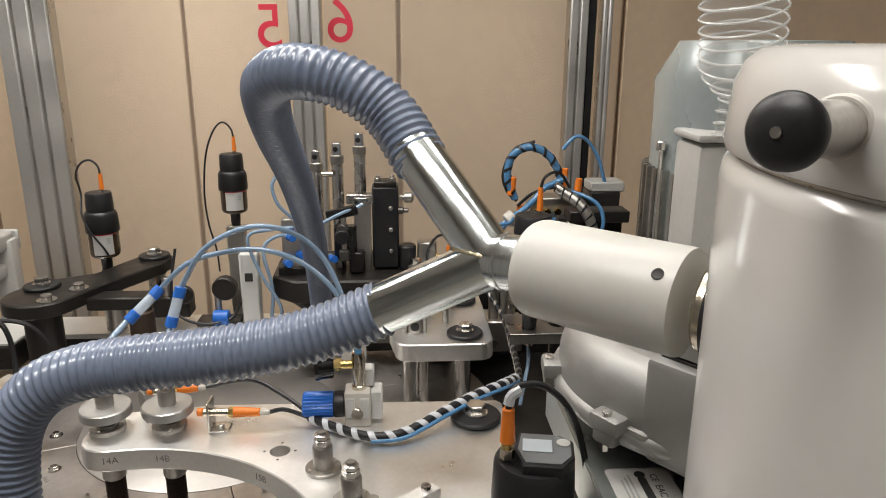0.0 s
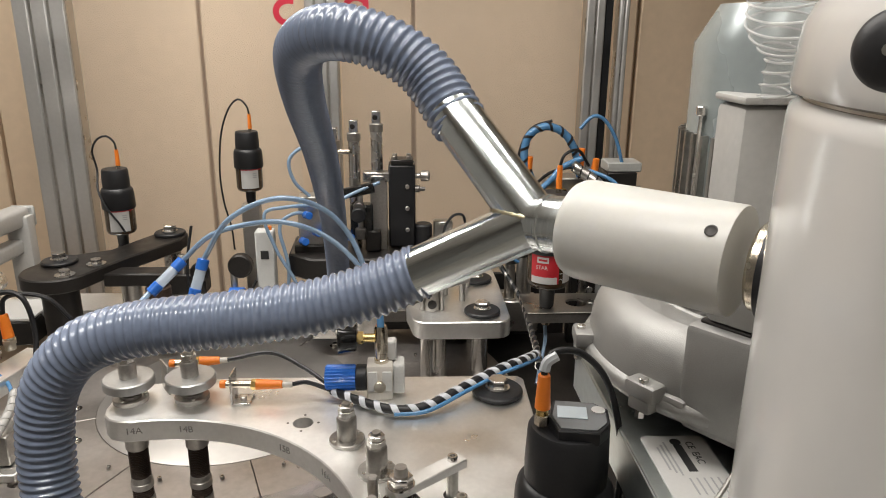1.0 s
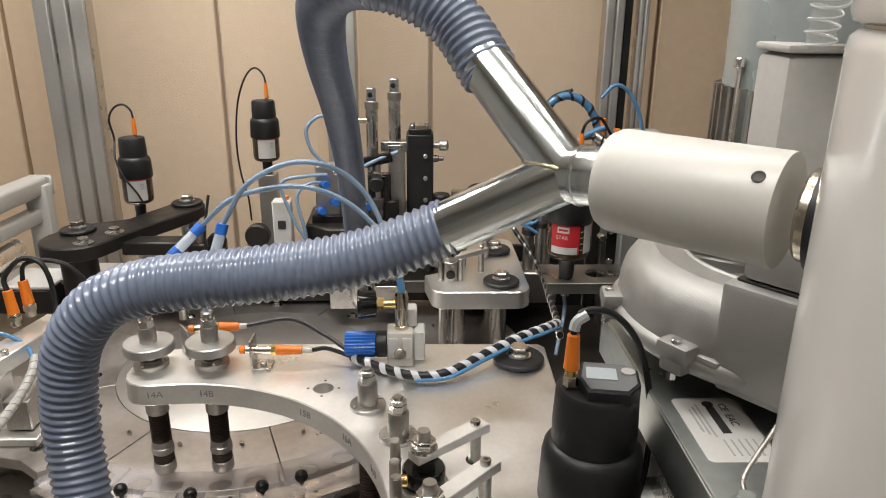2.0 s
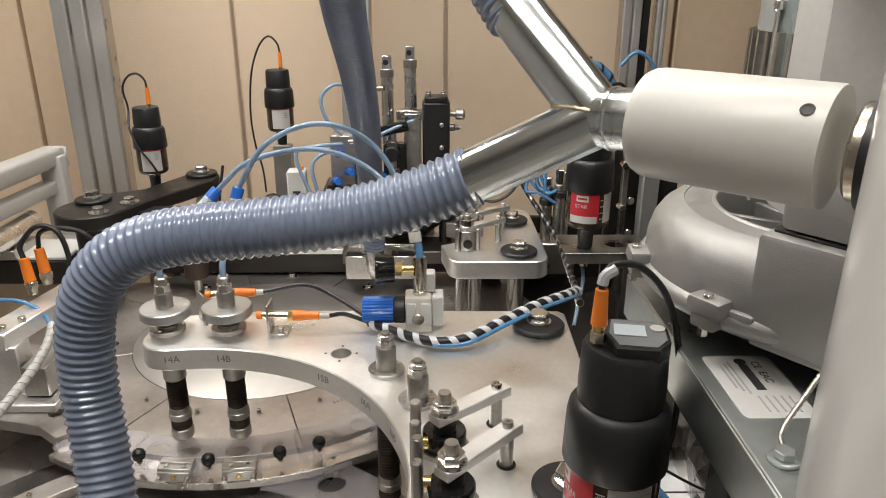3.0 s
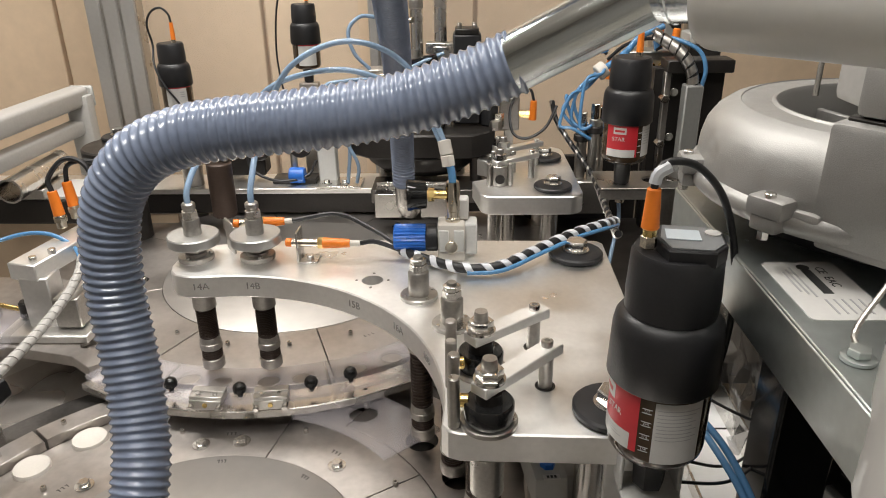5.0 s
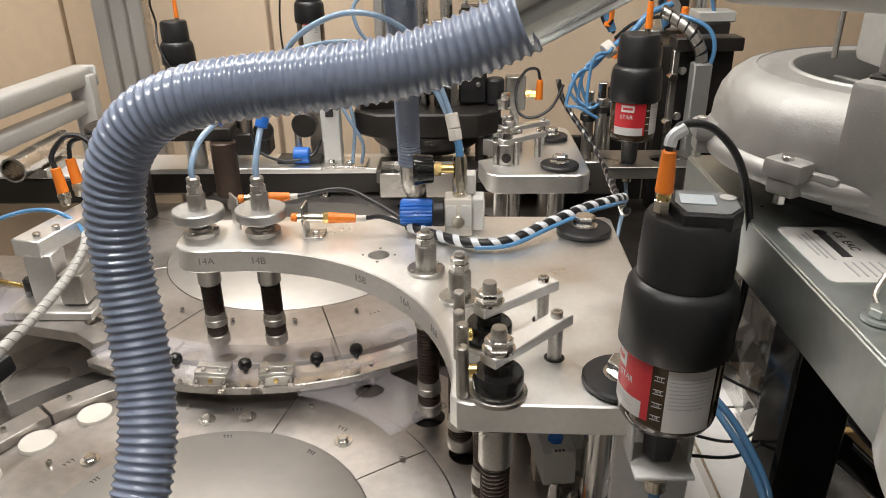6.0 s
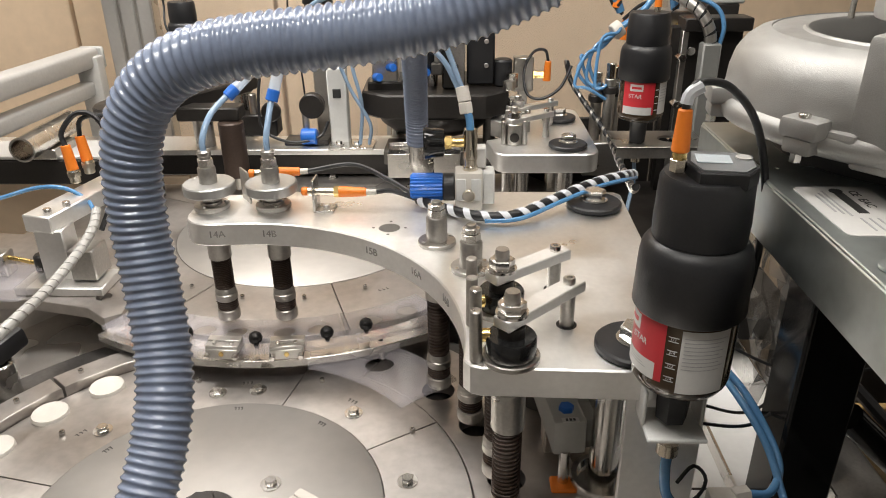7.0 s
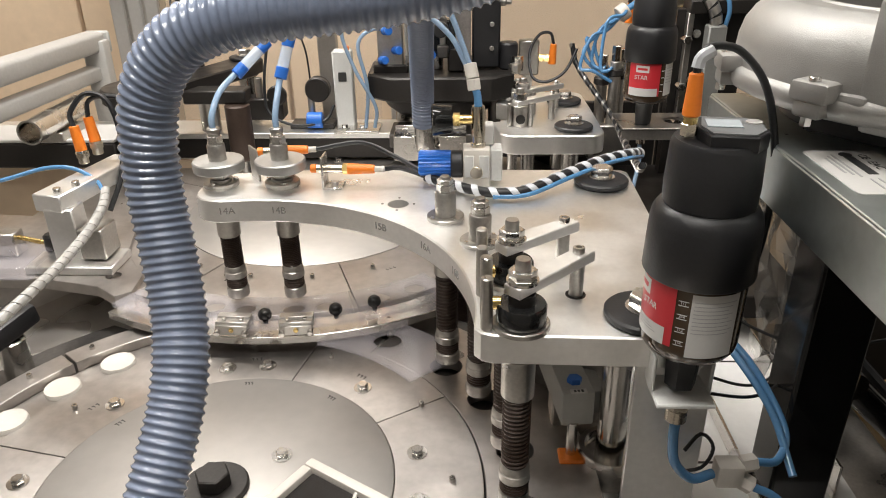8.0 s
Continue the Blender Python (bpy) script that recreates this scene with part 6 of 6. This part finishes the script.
part("foot", box(B(), (-0.62, 1.16, 0.950), (0.14, 0.07, 0.014), bev=0.002), ALU, sm)
for x, y in ((-0.632, 1.17), (-0.618, 1.20)):
    part("screw", cyl(B(), (x, y, 1.04), (x, y, 1.072), 0.006, seg=14, ch=0.001), STEEL, sm)
for x, y, z in ((-0.655, 1.305, 1.065), (-0.638, 1.325, 1.075)):
    part("sensor", cyl(B(), (x, y, z), (x, y, z + 0.024), 0.009, seg=16, ch=0.001), NICKEL, sm)
    part("sensor_nut", cyl(B(), (x, y, z + 0.012), (x, y, z + 0.019), 0.012, seg=6), NICKEL, sm)
    part("plug", cyl(B(), (x, y, z + 0.022), (x - 0.006, y + 0.004, z + 0.064), 0.0095, 0.008, seg=16, ch=0.001), ORANGE, sm)
black_cable([(-0.661, 1.309, 1.128), (-0.665, 1.315, 1.150), (-0.64, 1.33, 1.178), (-0.605, 1.33, 1.165), (-0.59, 1.32, 1.10), (-0.59, 1.29, 1.045), (-0.60, 1.25, 1.0)], 0.0045)
black_cable([(-0.644, 1.329, 1.138), (-0.64, 1.335, 1.165), (-0.61, 1.34, 1.172), (-0.57, 1.345, 1.16), (-0.54, 1.35, 1.12)], 0.004)
air_line([(-0.80, 1.20, 1.058), (-0.7427, 1.2222, 1.0667), (-0.6911, 1.2487, 1.0756), (-0.6466, 1.2517, 1.0743), (-0.609, 1.2433, 1.0579), (-0.5845, 1.216, 1.0466)], 0.0035, BLUETUBE, "blue air line over the sensor mount")
SC = [(-0.5823, 1.2188, 1.0503), (-0.5727, 1.1817, 1.0374), (-0.5684, 1.128, 1.0246), (-0.5653, 1.0616, 1.0171), (-0.562, 0.9974, 1.0150), (-0.565, 0.9443, 1.0120), (-0.58, 0.88, 1.0)]
sc = thing("spiral_sleeve", SC[0], "pale grey spiral sleeve round a cable", "cable")
part("core", tube(B(), SC, 0.0062, 0.006, 12), DULL, sc)
part("sleeve", helix_wrap(B(), SC, 0.0062, 0.016, 0.0142, 0.001), FRAMEPAINT, sc)
solo("side_table", prism(B(), [(-1.0, 1.12), (-0.66, 1.115), (-0.56, 1.09), (-0.52, 1.06), (-0.50, 1.075), (-0.505, 1.13), (-0.56, 1.2), (-0.60, 1.34), (-1.0, 1.38)], 0.925, 0.943, [(-0.55, 1.125, 0.012)], bev=0.001), DISC, "shaped steel side table plate", "table plate")
lp2 = solo("clear_side_cover", box(B(), (-0.82, 1.15, 0.955), (0.30, 0.09, 0.022), bev=0.002), ACRYLIC, "clear acrylic cover block on the side table", "cover")
lp2.visible_shadow = False
fx = thing("side_fixture", (-0.8, 1.2, 0.945), "small brass and steel fixture on the side table", "fixture")
part("block", box(B(), (-0.76, 1.20, 0.965), (0.05, 0.03, 0.04), bev=0.002), DULL, fx)
part("rod", cyl(B(), (-0.74, 1.20, 0.975), (-0.67, 1.19, 0.965), 0.004, seg=10), BRASS, fx)
part("knob", cyl(B(), (-0.675, 1.19, 0.955), (-0.675, 1.19, 0.985), 0.012, seg=18, ch=0.003), BLACKOX, fx)
solo("sheet_chute", prism(B(), [(0, 0), (0.36, 0), (0.36, 0.26), (0, 0.26)], 0, 0.003, m=Matrix.Translation((-0.84, 0.94, 0.80)) @ Euler((radians(14), radians(-6), 0)).to_matrix().to_4x4(), bev=0.0006), CHUTE, "shiny sheet steel chute beside the disc", "chute")
hp1 = thing("lever_stand", (-0.64, 0.96, 0.86), "black lever on a polished steel post", "lever")
part("post", cyl(B(), (-0.625, 0.965, 0.86), (-0.625, 0.965, 0.93), 0.019, seg=28, ch=0.002), STEEL, hp1)
part("flange", cyl(B(), (-0.625, 0.965, 0.852), (-0.625, 0.965, 0.862), 0.030, seg=28, ch=0.001), STEEL, hp1)
part("lever", box(B(), (0, 0, 0), (0.045, 0.11, 0.03), Matrix.Translation((-0.635, 0.955, 0.945)) @ Euler((radians(8), 0, radians(-18))).to_matrix().to_4x4(), 0.006, 2), BLACK, hp1)

# ---- below the plate, and the right corner ----
cl = thing("cylinder_block", (0.11, 0.84, 0.90), "grey cylinder block with blue caps and orange pad", "cylinder")
CB = Matrix.Translation((0.114, 0.846, 0.958)) @ Euler((radians(-4), 0, radians(6))).to_matrix().to_4x4()
part("block", box(B(), (0, 0, 0), (0.036, 0.125, 0.042), CB, 0.003, 2), GRAYPAINT, cl)
part("shoulder", box(B(), (0.026, -0.018, -0.006), (0.020, 0.050, 0.030), CB, 0.003, 2), GRAYPAINT, cl)
for y in (0.045, -0.040):
    part("cap", cyl(B(), CB @ Vector((0, y, 0.020)), CB @ Vector((0, y, 0.027)), 0.0085, seg=6, ch=0.001), BLUE, cl)
    tg = part("tag", box(B(), (0, y - 0.020, 0.0215), (0.018, 0.008, 0.001), CB), LABEL, cl)
    for q in (-0.004, 0.0, 0.004):
        part("print_bar", box(B(), (q, y - 0.020, 0.0222), (0.0026, 0.004, 0.0004), CB), INK, tg)
part("rod", cyl(B(), (0.116, 0.785, 0.945), (0.116, 0.785, 0.90), 0.006, seg=16), STEEL, cl)
part("pad", box(B(), (0.116, 0.782, 0.895), (0.028, 0.024, 0.014), bev=0.002), ORANGE, cl)
part("stand", box(B(), (0.115, 0.855, 0.905), (0.03, 0.04, 0.07), bev=0.002), DULL, cl)
ins = thing("insert_column", (0.105, 0.93, 0.88), "turned steel column below the press plate", "column")
part("body", cyl(B(), (0.105, 0.935, 0.88), (0.105, 0.935, PB), 0.024, seg=32), DARKSTEEL, ins)
part("cone", lathe(B(), [(0.028, 0.90), (0.03, 0.92), (0.018, 0.98), (0.018, 1.0)], Matrix.Translation((0.152, 0.87, 0)), 28), DULL, ins)
part("fitting", cyl(B(), (0.135, 0.90, 1.01), (0.155, 0.885, 1.01), 0.008, seg=6), BRASS, ins)
leg = thing("support_stand", (0.39, 0.77, 0.0), "black painted square steel leg under the shelf", "stand", "support stands")
part("tube", box(B(), (0.370, 0.800, 0.645), (0.065, 0.06, 1.289), bev=0.004), GLOSSBLACK, leg)
part("foot_plate", box(B(), (0.370, 0.800, 0.004), (0.10, 0.10, 0.008), bev=0.001), BLACKOX, leg)
leg2 = thing("support_stand", (0.69, 0.77, 0.0), "black painted square steel leg under the shelf", "stand", "support stands")
part("tube", box(B(), (0.69, 0.80, 0.645), (0.05, 0.05, 1.289), bev=0.004), GLOSSBLACK, leg2)
leg3 = thing("support_stand", (0.69, 0.28, 0.0), "black painted square steel leg under the shelf", "stand", "support stands")
part("tube", box(B(), (0.69, 0.28, 0.645), (0.05, 0.05, 1.289), bev=0.004), GLOSSBLACK, leg3)
solo("shelf_brace", cyl(B(), (0.41, 0.79, 0.99), (0.66, 0.80, 0.75), 0.016, seg=18), GLOSSBLACK, "black diagonal brace between the shelf legs", "brace")
tr = thing("drip_tray", (0.37, 0.95, 0.78), "stainless drip tray beside the machine, its reflections painted as white", "tray")
# steel sheet coloured white in place of the light it mirrors
part("sheet", box(B(), (0.355, 1.02, 0.818), (0.21, 0.62, 0.004), bev=0.001), TRAYGLARE, tr)
part("lip", box(B(), (0.335, 0.98, 0.832), (0.004, 0.55, 0.022), Euler((0, 0, 0)).to_matrix().to_4x4(), 0.0008), STEEL, tr)
for k, (x0, y0, x1, y1) in enumerate(((0.24, 0.80, 0.47, 0.98), (0.22, 0.74, 0.44, 0.92), (0.26, 0.90, 0.48, 0.84))):
    black_cable([(x0, y0, 1.0 + 0.02 * k), ((x0 + x1) / 2, (y0 + y1) / 2 - 0.03, 0.95 + 0.03 * k), (x1, y1, 1.02)], 0.0018, "thin black cable behind the cartridge")
black_cable([(0.205, 0.69, 0.99), (0.222, 0.70, 1.002), (0.236, 0.70, 0.985), (0.226, 0.695, 0.965), (0.205, 0.70, 0.955)], 0.0018, "small loop of black cable by the bracket")


def crumpled_film():
    """A hanging sheet of dark clear film, folded at random."""
    rng = random.Random(11)
    bm = B()
    nu, nv = 15, 17
    rows = []
    for a in range(nu):
        row = []
        for b in range(nv):
            u, v = a / (nu - 1), b / (nv - 1)
            row.append(bm.verts.new((0.300 + 0.115 * u + 0.05 * v + rng.uniform(-0.006, 0.006), 0.900 + 0.10 * u - 0.02 * v + rng.uniform(-0.020, 0.020), 1.235 - 0.30 * v + rng.uniform(-0.008, 0.008))))
        rows.append(row)
    for a in range(nu - 1):
        for b in range(nv - 1):
            bm.faces.new((rows[a][b], rows[a + 1][b], rows[a + 1][b + 1], rows[a][b + 1]))
    return bm


solo("plastic_film", crumpled_film(), clear("smoky_film", (0.34, 0.32, 0.29), 0.10, 0.55), "crumpled dark clear film hanging under the shelf", "film", smooth=25)
solo("dark_board", box(B(), (0.79, 1.12, 0.595), (0.62, 0.014, 1.19), bev=0.002), BLACKOX, "dark board behind the shelf legs", "board")
solo("dark_board", box(B(), (0.295, 1.84, 0.515), (0.31, 0.014, 1.03), bev=0.002), BLACKOX, "dark board behind the rear press", "board")
# added upright sheet in place of the yellow-lit floor tile
solo("amber_board", box(B(), (0.68, 1.02, 0.415), (0.36, 0.012, 0.83), bev=0.003), LITFLOOR, "upright amber sheet standing in for yellow-lit floor behind the shelf leg", "board")
black_cable([(0.47, 1.00, 1.02), (0.50, 0.98, 0.93), (0.56, 0.97, 0.86), (0.62, 0.98, 0.80), (0.70, 1.0, 0.72)], 0.009, "thick black cable behind the shelf leg")
solo("rear_side_table", box(B(), (0.33, 1.45, 0.88), (0.40, 0.62, 0.04), bev=0.002), BLACKOX, "dark steel table plate under the rear press", "table plate", kind="structure")

# white filter box on the front disc
fb = thing("filter_box", (-0.14, 0.69, AZ + 0.0016), "white filter frame with black foam on the disc", "filter")
FM = Matrix.Translation((-0.135, 0.655, AZ + 0.005)) @ Euler((0, 0, radians(-32))).to_matrix().to_4x4()
for c, s in (((0, 0.05, 0.014), (0.14, 0.012, 0.028)), ((0, -0.05, 0.014), (0.14, 0.012, 0.028)), ((-0.064, 0, 0.014), (0.012, 0.088, 0.028)), ((0.064, 0, 0.014), (0.012, 0.088, 0.028))):
    part("rim", box(B(), c, s, FM, 0.003, 2), CREAM, fb)
part("foam", box(B(), (0, 0, 0.012), (0.116, 0.088, 0.018), FM, 0.001), FOAM, fb, "black open-cell foam")
for k in (-1, 1):
    part("bar", tube(B(), [FM @ Vector((-0.03 * k - 0.02, -0.045, 0.023)), FM @ Vector((-0.02 * k, 0.0, 0.024)), FM @ Vector((0.02 * k + 0.02, 0.045, 0.023))], 0.0022, 0.006, 8), CREAM, fb)

# made-up black box that keeps the space below the shelf dark
filler = thing("motor_cabinet", (0.6, 0.55, 0.0), "black box added to darken the space under the blower shelf", "cabinet")
part("body", box(B(), (0.60, 0.50, 0.66), (0.26, 0.50, 1.16), bev=0.006), BLACKOX, filler)
part("plinth", box(B(), (0.60, 0.50, 0.04), (0.24, 0.46, 0.08), bev=0.002), BLACK, filler)

for y, w in ((0.86, 0.20), (1.08, 0.20)):
    part("tray_seam", box(B(), (0.355, y, 0.8205), (w, 0.003, 0.001)), BLACKOX, tr)
part("tray_fold", box(B(), (0.43, 1.0, 0.845), (0.003, 0.40, 0.05), Matrix(), 0.0008), STEEL, tr)
